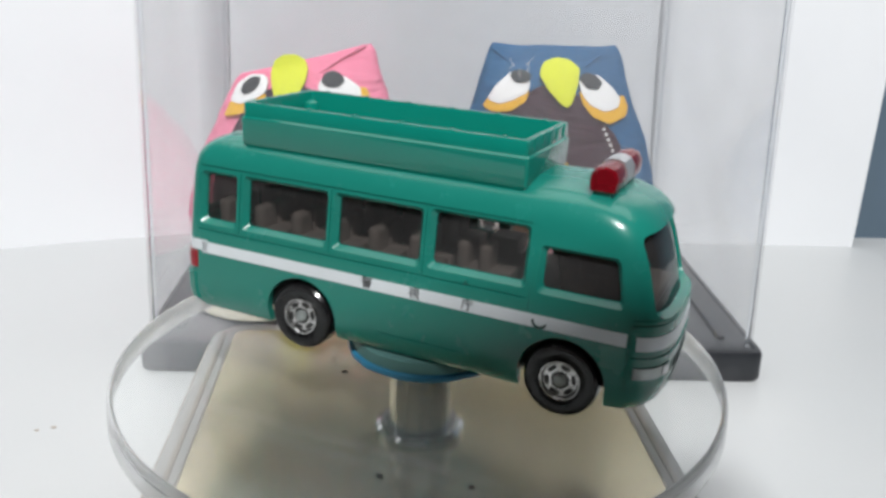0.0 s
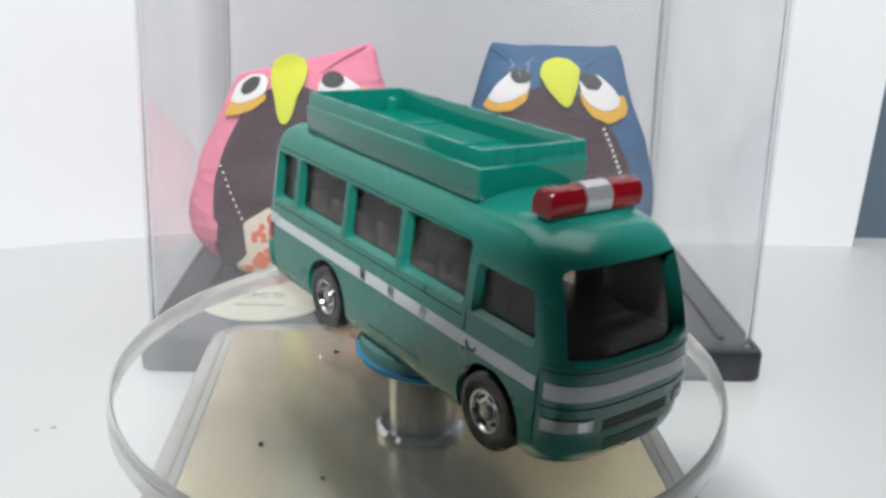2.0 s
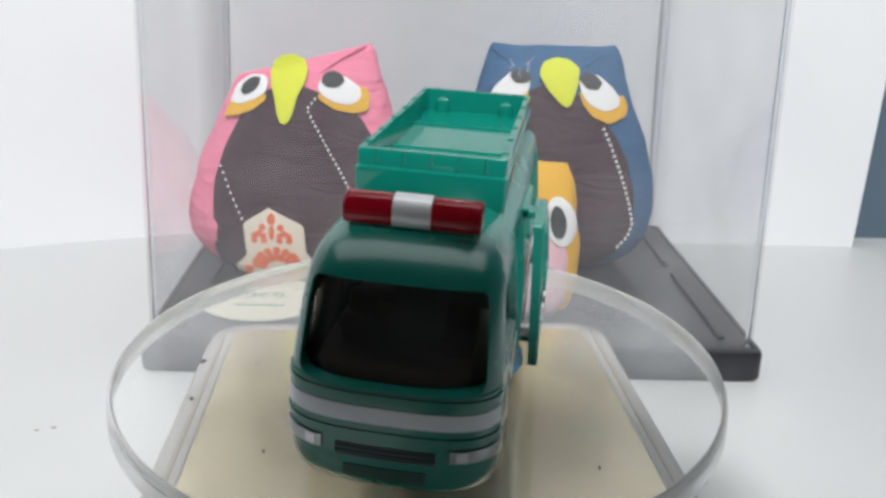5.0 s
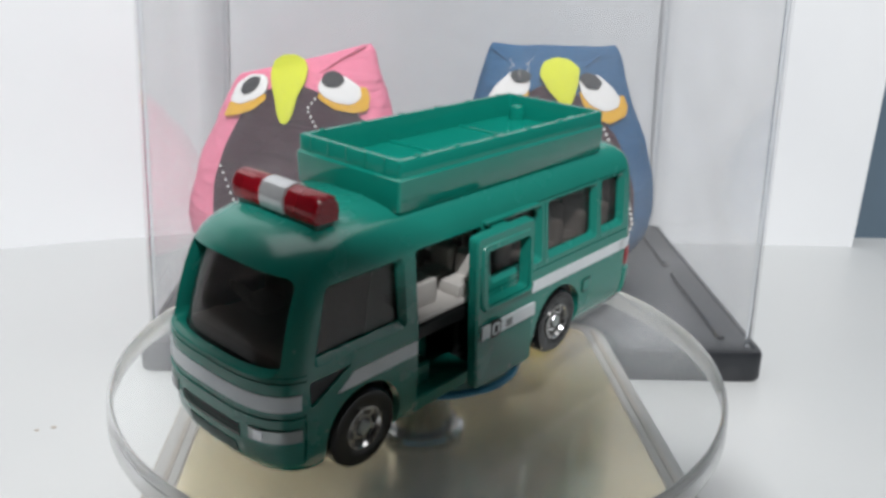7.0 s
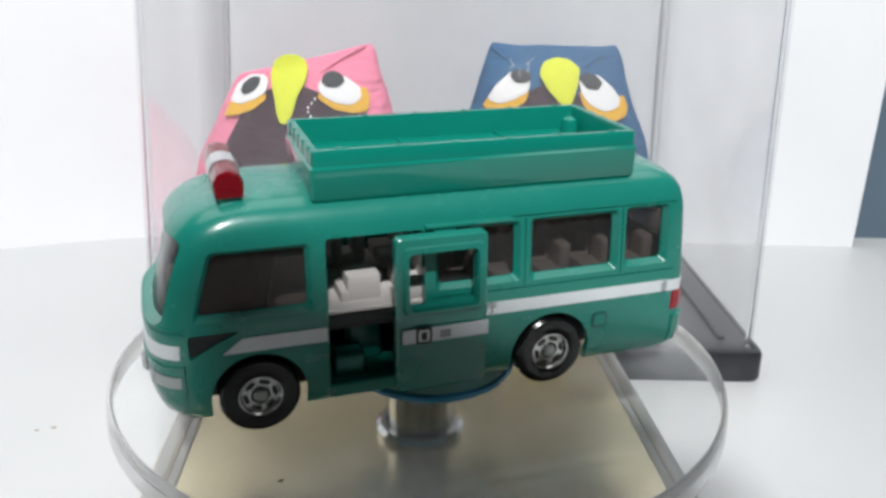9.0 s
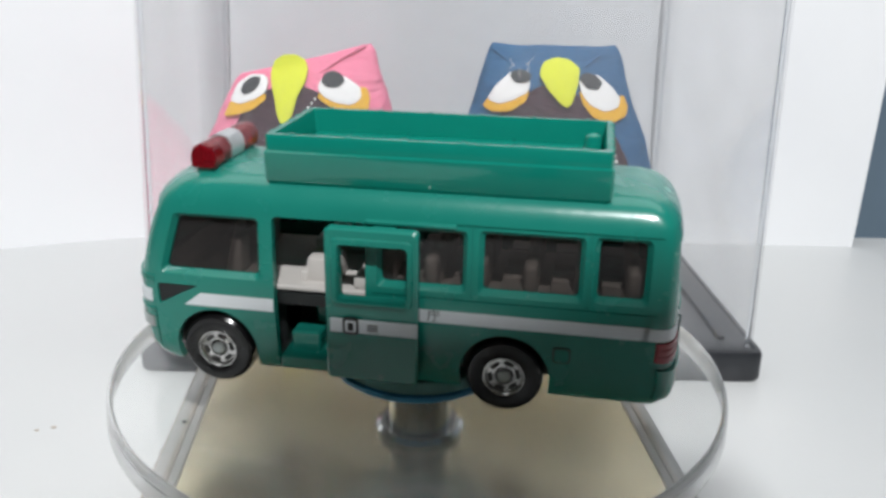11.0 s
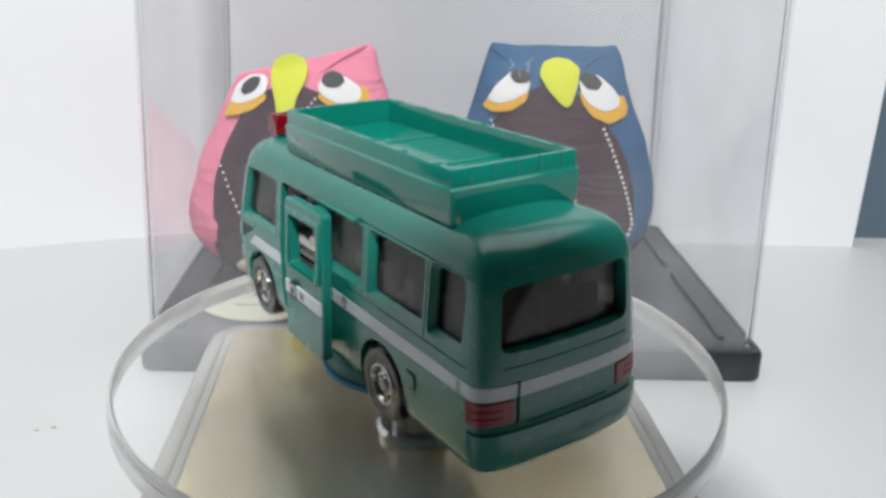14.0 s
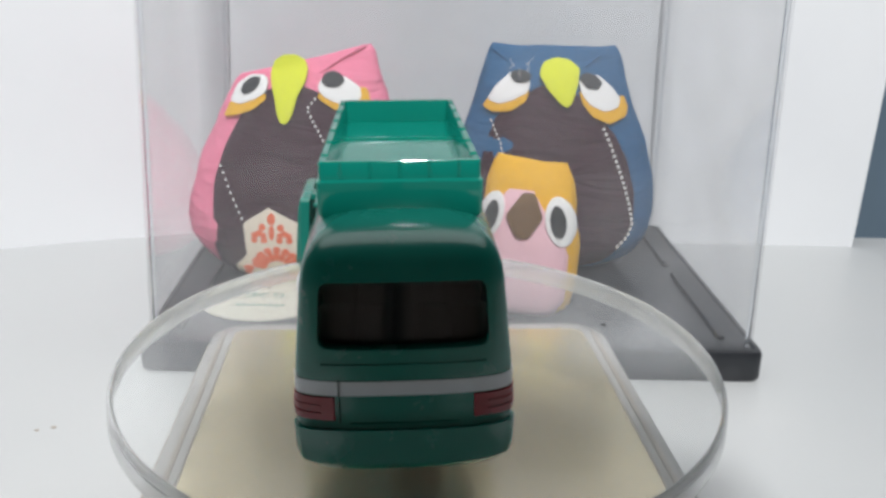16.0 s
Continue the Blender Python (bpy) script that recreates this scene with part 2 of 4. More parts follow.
def lerp(table, v):
    """Smoothly reads a table of (key, value)."""
    if v <= table[0][0]:
        return table[0][1]
    for (a, p), (b, q) in zip(table, table[1:]):
        if v <= b:
            return p + (q - p) * (v - a) / (b - a)
    return table[-1][1]


# ---------------- the setting ----------------
def setting():
    bm = bmesh.new()
    box(bm, -900, 900, -900, 900, -30, -1.5)
    tagged(part("table_top", bm, M_DESK), "dark wooden table", kind="structure")
    # the sheet's front runs on unseen, added to bounce light onto the bus
    bm = bmesh.new()
    box(bm, -420, 520, -165, 420, -1.4, 0)
    tagged(part("table_sheet", bm, M_TABLE), "white sheet covering the table", kind="structure")
    # paper backdrop: one standing sheet, bent on one side
    line = [(-330, 62), (-230, 112), (-165, 143), (-120, 160.5), (-81, 174), (0, 174), (80, 173), (164, 173)]
    bm = bmesh.new()
    slab(bm, [[(x, y, z) for x, y in line] for z in (0, 130, 260)], [[(x, y + 2, z) for x, y in line] for z in (0, 130, 260)])
    tagged(part("wall_paper_backdrop", bm, M_PAPER, smooth=4.0), "white paper backdrop standing behind the display case", kind="structure")
    bm = bmesh.new()
    box(bm, 120, 520, 184, 190, 0, 480)
    tagged(part("wall_slate_board", bm, M_SLATE), "slate blue board behind the paper backdrop", kind="structure")
    # the room behind the camera
    for name, b in (("wall_south", (-1500, 1500, -1520, -1500, -700, 1700)), ("wall_west", (-1520, -1500, -1500, 1500, -700, 1700)),
                    ("wall_east", (1500, 1520, -1500, 1500, -700, 1700)), ("wall_north", (-1500, 1500, 1500, 1520, -700, 1700)),
                    ("floor", (-1520, 1520, -1520, 1520, -720, -700)), ("ceiling", (-1520, 1520, -1520, 1520, 1700, 1720))):
        bm = bmesh.new()
        box(bm, *b)
        tagged(part(name, bm, M_ROOM), "plain grey wall of the room", kind="structure")


setting()


# ---------------- the toy bus (x forward, y to its left, z from the axles) ----------------
HALF = [(-3, 11.4), (-1.6, 12.2), (0, 12.6), (3, 12.75), (9.5, 12.7), (12, 12.5), (20, 11.75), (22, 11.45), (23.4, 11.0), (24.6, 10.3),
        (25.5, 9.3), (26.1, 8.0), (26.55, 5.8), (26.85, 3.0)]
NOSE = [(-3, 39.6), (-1.6, 40.8), (0, 41.4), (3, 41.8), (8, 41.8), (11, 41.5), (15, 40.6), (19, 39.4), (22, 38.0), (23.4, 37.0), (24.6, 35.5),
        (25.5, 33.6), (26.1, 31.2), (26.55, 27.8), (26.85, 23.5)]
TAIL = [(-3, -37.8), (-1.6, -38.8), (0, -39.2), (3.5, -39.2), (4.2, -38.9), (10, -38.9), (16, -38.7), (21, -38.4), (23.4, -37.9), (24.6, -37.1),
        (25.5, -35.9), (26.1, -34.4), (26.55, -31.6), (26.85, -27.0)]
SIDE_N = 34


def ring_at(z, off=0.0, half_only=None):
    """The body's outline at height z, grown by off: from the nose round its left side to the tail and back."""
    hw, xf, xr = lerp(HALF, z) + off, lerp(NOSE, z) + off, lerp(TAIL, z) - off
    lf, lr = min(7.6, xf - 2), 3.4
    left = []
    for i in range(23):
        a = math.pi / 2 * i / 22
        left.append((xf - lf + lf * max(0.0, math.cos(a)) ** (2 / 3.0), hw * math.sin(a) ** (2 / 3.2)))
    for i in range(1, SIDE_N):
        left.append((xf - lf + (xr + lr - xf + lf) * i / SIDE_N, hw))
    for i in range(10):
        a = math.pi / 2 * i / 9
        left.append((xr + lr - lr * math.sin(a) ** (2 / 3.0), hw * max(0.0, math.cos(a)) ** (2 / 3.0)))
    return [(x, y, z) for x, y in left] + [(x, -y, z) for x, y in left[-2:0:-1]]


LEVELS = [-2.6, -2.2, -1.6, -0.8, 0, 1.5, 3, 3.6, 4.2, 6, 8, 10, 11, 12, 14, 16, 18, 20, 21, 22, 22.8, 23.4, 24, 24.6, 25.1, 25.5, 25.85, 26.1,
          26.3, 26.5, 26.7, 26.85]


def side_cut(bm, poly, side, bevel=0.7, deep=4.0, out=1.2):
    """A window-shaped cutter with splayed edges, at one flank (side +1 left, -1 right)."""
    big, small = grow(poly, bevel * (1 + out)), poly
    mid = grow(poly, 0.0)
    flank = lambda p, d: (p[0], side * (lerp(HALF, p[1]) + d), p[1])
    layers(bm, [[flank(p, out) for p in big], [flank(p, -0.9) for p in mid], [flank(p, -deep) for p in small]])


def end_cut(bm, poly, end, depth0, depth1, bevel=0.8):
    """A cutter for the windscreen or rear window: poly in (y, z)."""
    big = grow(poly, bevel)
    face = lambda p, d: ((lerp(NOSE, p[1]) - d) if end > 0 else (lerp(TAIL, p[1]) + d), p[0], p[1])
    bow = lambda p: 0.016 * p[0] ** 2 if end > 0 else 0.0
    layers(bm, [[face(p, depth0) for p in big], [face(p, 0.9 + bow(p)) for p in poly], [face(p, depth1) for p in poly]])


def rect(x0, x1, z0, z1):
    return [(x0, z0), (x1, z0), (x1, z1), (x0, z1)]


LEFT_WINDOWS = [("cab", [(35.0, 12.3), (20.8, 12.3), (20.8, 20.2), (32.6, 20.2)]), ("mid", rect(-9.0, 2.4, 12.9, 20.4)),
                ("rear", rect(-24.8, -11.9, 12.8, 20.6)), ("tail", rect(-33.4, -27.3, 13.0, 20.8))]
RIGHT_WINDOWS = [("tail", rect(-34.4, -28.5, 12.9, 20.3)), ("rear", rect(-26.0, -11.6, 13.0, 20.5)),
                 ("mid", rect(-9.3, 4.4, 13.0, 20.5)), ("fore", rect(6.8, 20.7, 13.2, 20.7)),
                 ("cab", [(23.6, 12.9), (34.6, 12.9), (33.4, 18.4), (23.6, 18.4)])]
SCREEN = [(-10.7, 11.4), (10.7, 11.4), (10.0, 22.0), (-10.0, 22.0)]
BACKLIGHT = [(-9.7, 13.4), (9.7, 13.4), (9.3, 21.0), (-9.3, 21.0)]


def flank_strip(bm, pick, z0, z1, out=0.07, deep=0.25):
    """A thin band on the body's skin, over the run of the outline that pick(x, y) keeps."""
    a, b = ring_at((z0 + z1) / 2), None
    keep = [pick(p[0], p[1]) for p in a]
    n = len(a)
    start = next((i for i in range(n) if keep[i] and not keep[i - 1]), 0)
    run = []
    for k in range(n):
        i = (start + k) % n
        if not keep[i]:
            break
        run.append(i)
    if len(run) < 2:
        return bm
    zs = [z0 + (z1 - z0) * k / 3 for k in range(4)]
    outer = [[ring_at(z, out)[i] for i in run] for z in zs]
    inner = [[ring_at(z, -deep)[i] for i in run] for z in zs]
    return slab(bm, outer, inner)


def flat_strip(bm, x0, x1, x0t, x1t, z0, z1, side, out=0.07):
    """A straight stripe on a flank; its ends may slant."""
    pts = lambda d: [[(x, side * (lerp(HALF, z) + d), z) for x in (a + (b - a) * k / 12 for k in range(13))]
                     for z, a, b in ((z0, x0, x1), ((z0 + z1) / 2, (x0 + x0t) / 2, (x1 + x1t) / 2), (z1, x0t, x1t))]
    return slab(bm, pts(out), pts(-0.2))


def glyph(body, size, m, parent, mat=M_INK):
    """Printed writing, as a thin mesh."""
    cu = bpy.data.curves.new("lettering", "FONT")
    cu.body, cu.size, cu.extrude, cu.align_x, cu.align_y = body, size * 0.001, 0.00003, "CENTER", "CENTER"
    tmp = new("lettering_tmp", cu)
    bpy.context.view_layer.update()
    me = bpy.data.meshes.new_from_object(tmp.evaluated_get(bpy.context.evaluated_depsgraph_get()))
    bpy.data.objects.remove(tmp)
    me.materials.clear()
    me.materials.append(mat)
    ob = new("lettering", me)
    ob.parent, ob.matrix_local = parent, m
    return ob


def wheel_mesh():
    """One wheel at the origin, its outer face towards -y: tyre and rim."""
    bm = bmesh.new()
    lathe(bm, [(2.8, 0.0), (3.2, -0.2), (4.4, -0.4), (5.05, -0.3), (5.4, 0.05), (5.5, 0.7), (5.5, 3.0), (5.2, 3.6), (2.8, 3.6)], 56, "y")
    tyre = bm
    rim = bmesh.new()
    lathe(rim, [(3.0, -0.2), (2.95, -0.36), (2.75, -0.38), (2.55, -0.05), (2.45, 0.18), (1.25, 0.1), (1.15, -0.1), (1.0, 0.22), (0.75, 0.27),
                (0.7, -0.12), (0.02, -0.18), (0.02, 2.2), (3.0, 2.2)], 56, "y")
    return tyre, rim


def build_bus():
    bus = thing("toy_bus", pose(0, 0, AXLE), "green die-cast toy police bus with roof tray and open door", "toy bus")
    bm = bmesh.new()
    layers(bm, [ring_at(z) for z in LEVELS])
    shell = bm
    inner = bmesh.new()
    layers(inner, [ring_at(z, -1.25) for z in (-4, 0, 5, 10, 14, 18, 21, 22.8, 23.8, 24.4, 24.8)])
    cuts = bmesh.new()
    for side, wins in ((1, LEFT_WINDOWS), (-1, RIGHT_WINDOWS)):
        for _, poly in wins:
            side_cut(cuts, rounded(poly, 0.7), side)
    side_cut(cuts, rounded([(36.2, 7.0), (36.2, 9.9), (30.2, 9.9)], 0.4), 1, 0.3, 0.75)
    end_cut(cuts, rounded(SCREEN, 1.4), 1, -3.0, 8.0)
    end_cut(cuts, rounded(BACKLIGHT, 1.2), -1, -3.0, 5.0)
    door = bmesh.new()
    layers(door, [[(x, y, z) for x, z in rounded(rect(4.6, 18.2, -4.0, 21.2), 0.8)] for y in (16, 8)])
    arches = bmesh.new()
    for x in (27.7, -15.3):
        for s in (1, -1):
            cyl(arches, (x, s * 16, 0.1), (x, s * 7.6, 0.1), 6.35, n=48)
            box(arches, x - 6.3, x + 6.3, min(s * 16, s * 7.6), max(s * 16, s * 7.6), -6, -0.2)
    # shut lines pressed into the skin
    lines = bmesh.new()
    for z0, z1, xx in ((-3.5, 21.6, 22.2), (-3.5, 11.0, 36.6)):
        box(lines, xx - 0.13, xx + 0.13, -14, -lerp(HALF, 8) + 0.3, z0 if xx > 30 else 6.6, z1)
    box(lines, 36.9, 37.15, 11.9, 14, -3.5, 6.2)
    box(lines, -1.5, 12.5, -14, -12.5, 0.55, 0.75)
    box(lines, 4.0, 4.2, -14, -12.5, -3.5, 0.4)
    for s in (1, -1):
        for z in (11.25, 21.75):
            w = lerp(HALF, z) - 0.22
            box(lines, -35.3, 3.6 if s > 0 else 21.4, min(s * w, s * 14), max(s * w, s * 14), z - 0.1, z + 0.1)
        for xx in ((-26.1, -10.4) if s > 0 else (-27.2, -10.4, 5.6)):
            pts = [(xx - 0.1, 11.6), (xx + 0.1, 11.6), (xx + 0.1, 21.4), (xx - 0.1, 21.4)]
            layers(lines, [[(x, s * (lerp(HALF, z) + d), z) for x, z in pts] for d in (1.0, -0.25)])
    part("body", carve(shell, [inner, door, arches, cuts, lines]), M_PAINT, bus, "glossy green enamel bus body", 32)

    bm = bmesh.new()
    tri = rounded([(36.2, 6.9), (36.2, 9.95), (29.9, 9.95)], 0.4)
    layers(bm, [[(x, lerp(HALF, z) - d, z) for x, z in tri] for d in (0.3, 0.7)])
    part("quarter_window", bm, M_CHASSIS, bus, "small black triangular quarter window")
    # glazing
    for side, wins in ((1, LEFT_WINDOWS), (-1, RIGHT_WINDOWS)):
        for _, poly in wins:
            bm = bmesh.new()
            pts = grow(poly, 0.5)
            layers(bm, [[(x, side * (lerp(HALF, z) - d), z) for x, z in pts] for d in (1.35, 1.75)])
            part("window_pane", bm, M_GLAZE, bus, "smoky clear plastic window")
    for end, z0, z1, w, nm in ((1, 10.6, 22.7, 11.3, "windscreen"), (-1, 12.6, 21.4, 10.2, "rear_window")):
        bm = bmesh.new()
        base = ring_at((z0 + z1) / 2, -1.4)
        run = [i for i, p in enumerate(base) if abs(p[1]) < w and p[0] * end > 25]
        run.sort(key=lambda i: base[i][1])
        zs = [z0 + (z1 - z0) * k / 6 for k in range(7)]
        slab(bm, [[ring_at(z, -1.4)[i] for i in run] for z in zs], [[ring_at(z, -1.8)[i] for i in run] for z in zs])
        part(nm, bm, M_GLAZE, bus, "smoky clear plastic window")

    # stripe: round the nose, along the right flank, round the tail, and in pieces on the door side
    bm = bmesh.new()
    flank_strip(bm, lambda x, y: x > 37.4, 6.9, 8.9)
    part("nose_stripe", bm, M_STRIPE, bus, "white printed stripe")
    bm = bmesh.new()
    flat_strip(bm, -34.5, 36.2, -34.5, 36.2, 7.25, 9.15, -1)
    part("flank_stripe", bm, M_STRIPE, bus, "white printed stripe")
    bm = bmesh.new()
    flank_strip(bm, lambda x, y: x < -33.0, 7.6, 9.4)
    part("tail_stripe", bm, M_STRIPE, bus, "white printed stripe")
    bm = bmesh.new()
    flat_strip(bm, -34.5, 4.4, -34.5, 4.4, 7.6, 9.5, 1)
    part("flank_stripe", bm, M_STRIPE, bus, "white printed stripe")
    bm = bmesh.new()
    flat_strip(bm, 18.4, 32.2, 18.4, 29.6, 7.0, 9.0, 1)
    part("flank_stripe", bm, M_STRIPE, bus, "white printed stripe with a slanted end")
    # writing on the stripe
    for ch, xx in (("警", -3.4), ("視", 4.6), ("庁", 13.1)):
        glyph(ch, 1.9, pose(xx * .001, -0.01281, 0.00822, 90, 0, 0), bus)
    glyph("庁", 1.9, pose(-0.0052, 0.01281, 0.00855, 90, 0, 180), bus)

    # nose details
    for s in (1, -1):
        bm = bmesh.new()
        flank_strip(bm, lambda x, y: x > 36.6 and 6.9 < s * y < 12.55, 2.8, 4.4, 0.2, 0.4)
        lamp_ob = part("headlight", bm, M_LAMP, bus, "pale silver painted headlight")
        bm = bmesh.new()
        run = lambda x, y: x > 36 and 8.0 < s * y < 9.6
        flank_strip(bm, run, 3.0, 4.3, 0.3, 0.1)
        if bm.faces:
            part("bulb", bm, M_SILVER, lamp_ob)
    bm = bmesh.new()
    flank_strip(bm, lambda x, y: x > 38 and abs(y) < 6.1, 2.3, 4.0, 0.06, 0.3)
    part("grille", bm, M_CHASSIS, bus, "dark recessed grille")
    for k in range(2):
        bm = bmesh.new()
        flank_strip(bm, lambda x, y: x > 38 and abs(y) < 5.9, 2.75 + 0.6 * k, 2.95 + 0.6 * k, 0.14, 0.1)
        part("grille_bar", bm, M_SHADE_GREEN, bus)
    # raised strip whose dark colour stands for the shade in the bumper recess
    bm = bmesh.new()
    flank_strip(bm, lambda x, y: x > 38 and abs(y) < 5.0, -0.9, 1.0, 0.1, 0.3)
    part("bumper_inlet", bm, M_SHADE_GREEN, bus, "bumper recess with its shade painted as dark green")
    for z in (5.6, 10.2, 10.9):
        bm = bmesh.new()
        flank_strip(bm, lambda x, y: x > 36.5, z, z + 0.28, 0.16, 0.2)
        part("nose_rib", bm, M_PAINT, bus)
    # tail details
    for s in (1, -1):
        bm = bmesh.new()
        flank_strip(bm, lambda x, y: x < -33.6 and s * y > 7.9, 4.5, 7.4, 0.2, 0.4)
        tl = part("tail_light", bm, M_TAIL, bus, "dark red painted tail lamp")
        for k in range(2):
            bm = bmesh.new()
            flank_strip(bm, lambda x, y: x < -34 and s * y > 8.1, 5.25 + k, 5.45 + k, 0.3, 0.1)
            part("lamp_rib", bm, M_TAIL, tl)
    for z0, z1, w, o in ((-1.2, 3.4, 13, 0.35), (11.2, 11.5, 9.5, 0.14), (3.9, 4.1, 7.4, 0.12)):
        bm = bmesh.new()
        flank_strip(bm, lambda x, y: x < -35 and abs(y) < w, z0, z1, o, 0.3)
        part("rear_bumper" if z0 < 0 else "tail_rib", bm, M_PAINT, bus)
    bm = bmesh.new()
    box(bm, -38.98, -38.2, 7.47, 7.58, 4.2, 9.6)
    part("shut_line", bm, M_SHADE_GREEN, bus)
    # door pull and fuel flap
    bm = bmesh.new()
    for k in range(9):
        a = math.pi * (0.15 + 0.85 * k / 8)
        box(bm, 23.9 + 1.0 * math.cos(a), 24.15 + 1.0 * math.cos(a), -12.95, -12.6, 8.1 - 0.9 * math.sin(a), 8.4 - 0.9 * math.sin(a))
    part("door_pull", bm, M_SHADE_GREEN, bus)
    # darker plate behind the flap paints the shade of its outline
    bm = bmesh.new()
    layers(bm, [[(x, y, z) for x, z in rounded(rect(-24.4, -21.9, 3.1, 5.5), 0.6)] for y in (12.5, 12.9)])
    flap = part("fuel_flap", bm, M_SHADE_GREEN, bus)
    bm = bmesh.new()
    layers(bm, [[(x, y, z) for x, z in rounded(rect(-24.15, -22.15, 3.35, 5.25), 0.5)] for y in (12.6, 12.96)])
    part("flap_panel", bm, M_PAINT, flap)
    for s in (-1,):
        bm = bmesh.new()
        box(bm, 12.4, 12.9, s * 12.9, s * 12.5, 11.8, 12.1)
        part("window_catch", bm, M_PAINT, bus)
    # roof tray, beacon, inside and door
    build_tray(bus)
    build_beacon(bus)
    build_inside(bus)
    build_door(bus)
    tyre, rim = wheel_mesh()
    first = None
    for x, s in ((27.7, -1), (27.7, 1), (-15.3, -1), (-15.3, 1)):
        if first is None:
            hub = new("wheel")
            hub.parent = bus
            part("tyre", tyre, M_TYRE, hub, "shiny black plastic tyre")
            rim_ob = part("rim", rim, M_CHROME, hub, "plated rim with slots")
            for k in range(6):
                a = 2 * math.pi * k / 6 + 0.2
                bm = bmesh.new()
                layers(bm, [[(1.98 * math.cos(a) + u * math.sin(a) * -1 + v * math.cos(a), y, 1.98 * math.sin(a) + u * math.cos(a) + v * math.sin(a))
                             for u, v in rounded(rect(-0.68, 0.68, -0.3, 0.3), 0.26, 3)] for y in (0.02, 0.35)])
                part("slot", bm, M_DARKWELL, rim_ob)
            bm = bmesh.new()
            lathe(bm, [(0.98, 0.05), (1.32, 0.05), (1.32, 0.4), (0.98, 0.4)], 40, "y")
            part("hub_ring", bm, M_DARKWELL, rim_ob)
            bm = bmesh.new()
            lathe(bm, [(0.92, 0.2), (0.9, -0.2), (0.72, -0.3), (0.02, -0.3), (0.02, 0.2)], 32, "y")
            part("hub_cap", bm, M_LAMP, rim_ob, "pale hub cap")
            first = hub
            hub.matrix_local = pose(x * .001, s * 0.01235, 0)
        else:
            c = copy_thing(first, pose(x * .001, s * 0.01235, 0, 0, 0, 180 if s > 0 else 0))
            c.parent = bus
    return bus


def build_tray(bus):
    x0, x1, w = -28.3, 19.4, 9.8
    bm = bmesh.new()
    r = lambda e, z: [(x, y, z) for x, y in rounded([(x0 - e, -w - e), (x1 + e, -w - e), (x1 + e, w + e), (x0 - e, w + e)], 0.5, 3)]
    layers(bm, [r(-0.5, 25.2), r(-0.2, 25.7), r(0, 26.0), r(0.1, 30.0), r(-0.2, 30.3), r(-0.2, 32.2), r(-0.35, 32.45), r(-1.1, 32.45),
                r(-1.2, 32.2), r(-1.4, 28.6)])
    tray = part("roof_tray", bm, M_RACK, bus, "open green plastic luggage tray on the roof")
    # floor panels, posts and rim ribs
    for a, b in ((x0 + 1.6, -13.6), (-13.3, 2.6), (2.9, x1 - 1.6)):
        bm = bmesh.new()
        box(bm, a, b, -8.4, 8.4, 28.5, 28.9, 0.08, 1)
        part("tray_floor", bm, M_RACK, tray)
    for x in (-13.45, 2.75):
        bm = bmesh.new()
        box(bm, x - 0.28, x + 0.28, -8.4, 8.4, 28.6, 29.2, 0.1, 1)
        part("floor_rib", bm, M_RACK, tray)
    for x, y in ((x0 + 3.0, 5.6), (x0 + 3.0, -5.6)):
        bm = bmesh.new()
        lathe(bm, [(1.4, 28.6), (1.3, 30.4), (1.05, 31.0), (0.55, 31.3), (0.05, 31.4)], 20, "z", False)
        bmesh.ops.translate(bm, verts=bm.verts, vec=(x, y, 0))
        part("tray_post", bm, M_RACK, tray)
    random.seed(4)
    for s in (1, -1):
        for k in range(6):
            x = x0 + 4 + k * (x1 - x0 - 8) / 5
            bm = bmesh.new()
            box(bm, x - 0.22, x + 0.22, s * (w - 0.8) - 0.42, s * (w - 0.8) + 0.42, 32.3, 32.62)
            part("rim_rib", bm, M_RACK, tray)
    for x in (x0 + 0.8, x1 - 0.8):
        out = -1.0 if x < 0 else 1.0
        for k in range(5):
            y = -7.0 + k * 3.5
            bm = bmesh.new()
            box(bm, min(x, x + 0.74 * out), max(x, x + 0.74 * out), y - 0.2, y + 0.2, 30.5, 32.52, 0.06, 1)
            part("rim_rib", bm, M_RACK, tray)
    return tray


def build_beacon(bus):
    """Light bar across the roof, over the windscreen."""
    prof = [(-1.75, 0.0), (-1.95, 0.9), (-1.9, 2.0), (-1.3, 3.0), (-0.4, 3.35), (0.4, 3.35), (1.3, 3.0), (1.9, 2.0), (1.95, 0.9), (1.75, 0.0)]
    bar = new("light_bar")
    bar.parent = bus
    bar.matrix_local = pose(0.0295, 0, 0.0266)
    bar["label"] = "red and silver beacon bar"
    for a, b, mat, lab, g in ((-8.1, -2.2, M_RED, "clear red lens", 1.0), (2.2, 8.1, M_RED, "clear red lens", 1.0), (-2.25, 2.25, M_SILVER, "silver middle", 1.04)):
        bm = bmesh.new()
        ends = [(a, 0.9), (a + 0.3, 0.99), (a + 0.5, 1.0), (b - 0.5, 1.0), (b - 0.3, 0.99), (b, 0.9)] if mat is M_RED else [(a, 1.0), (b, 1.0)]
        layers(bm, [[(x * k * g, y, 0.12 + z * k * g) for x, z in prof] for y, k in ends])
        part("lens" if mat is M_RED else "middle_band", bm, mat, bar, lab)
    bm = bmesh.new()
    box(bm, -1.3, 1.3, -7.6, 7.6, -1.2, 0.2, 0.2, 1)
    part("bar_foot", bm, M_PAINT, bar)


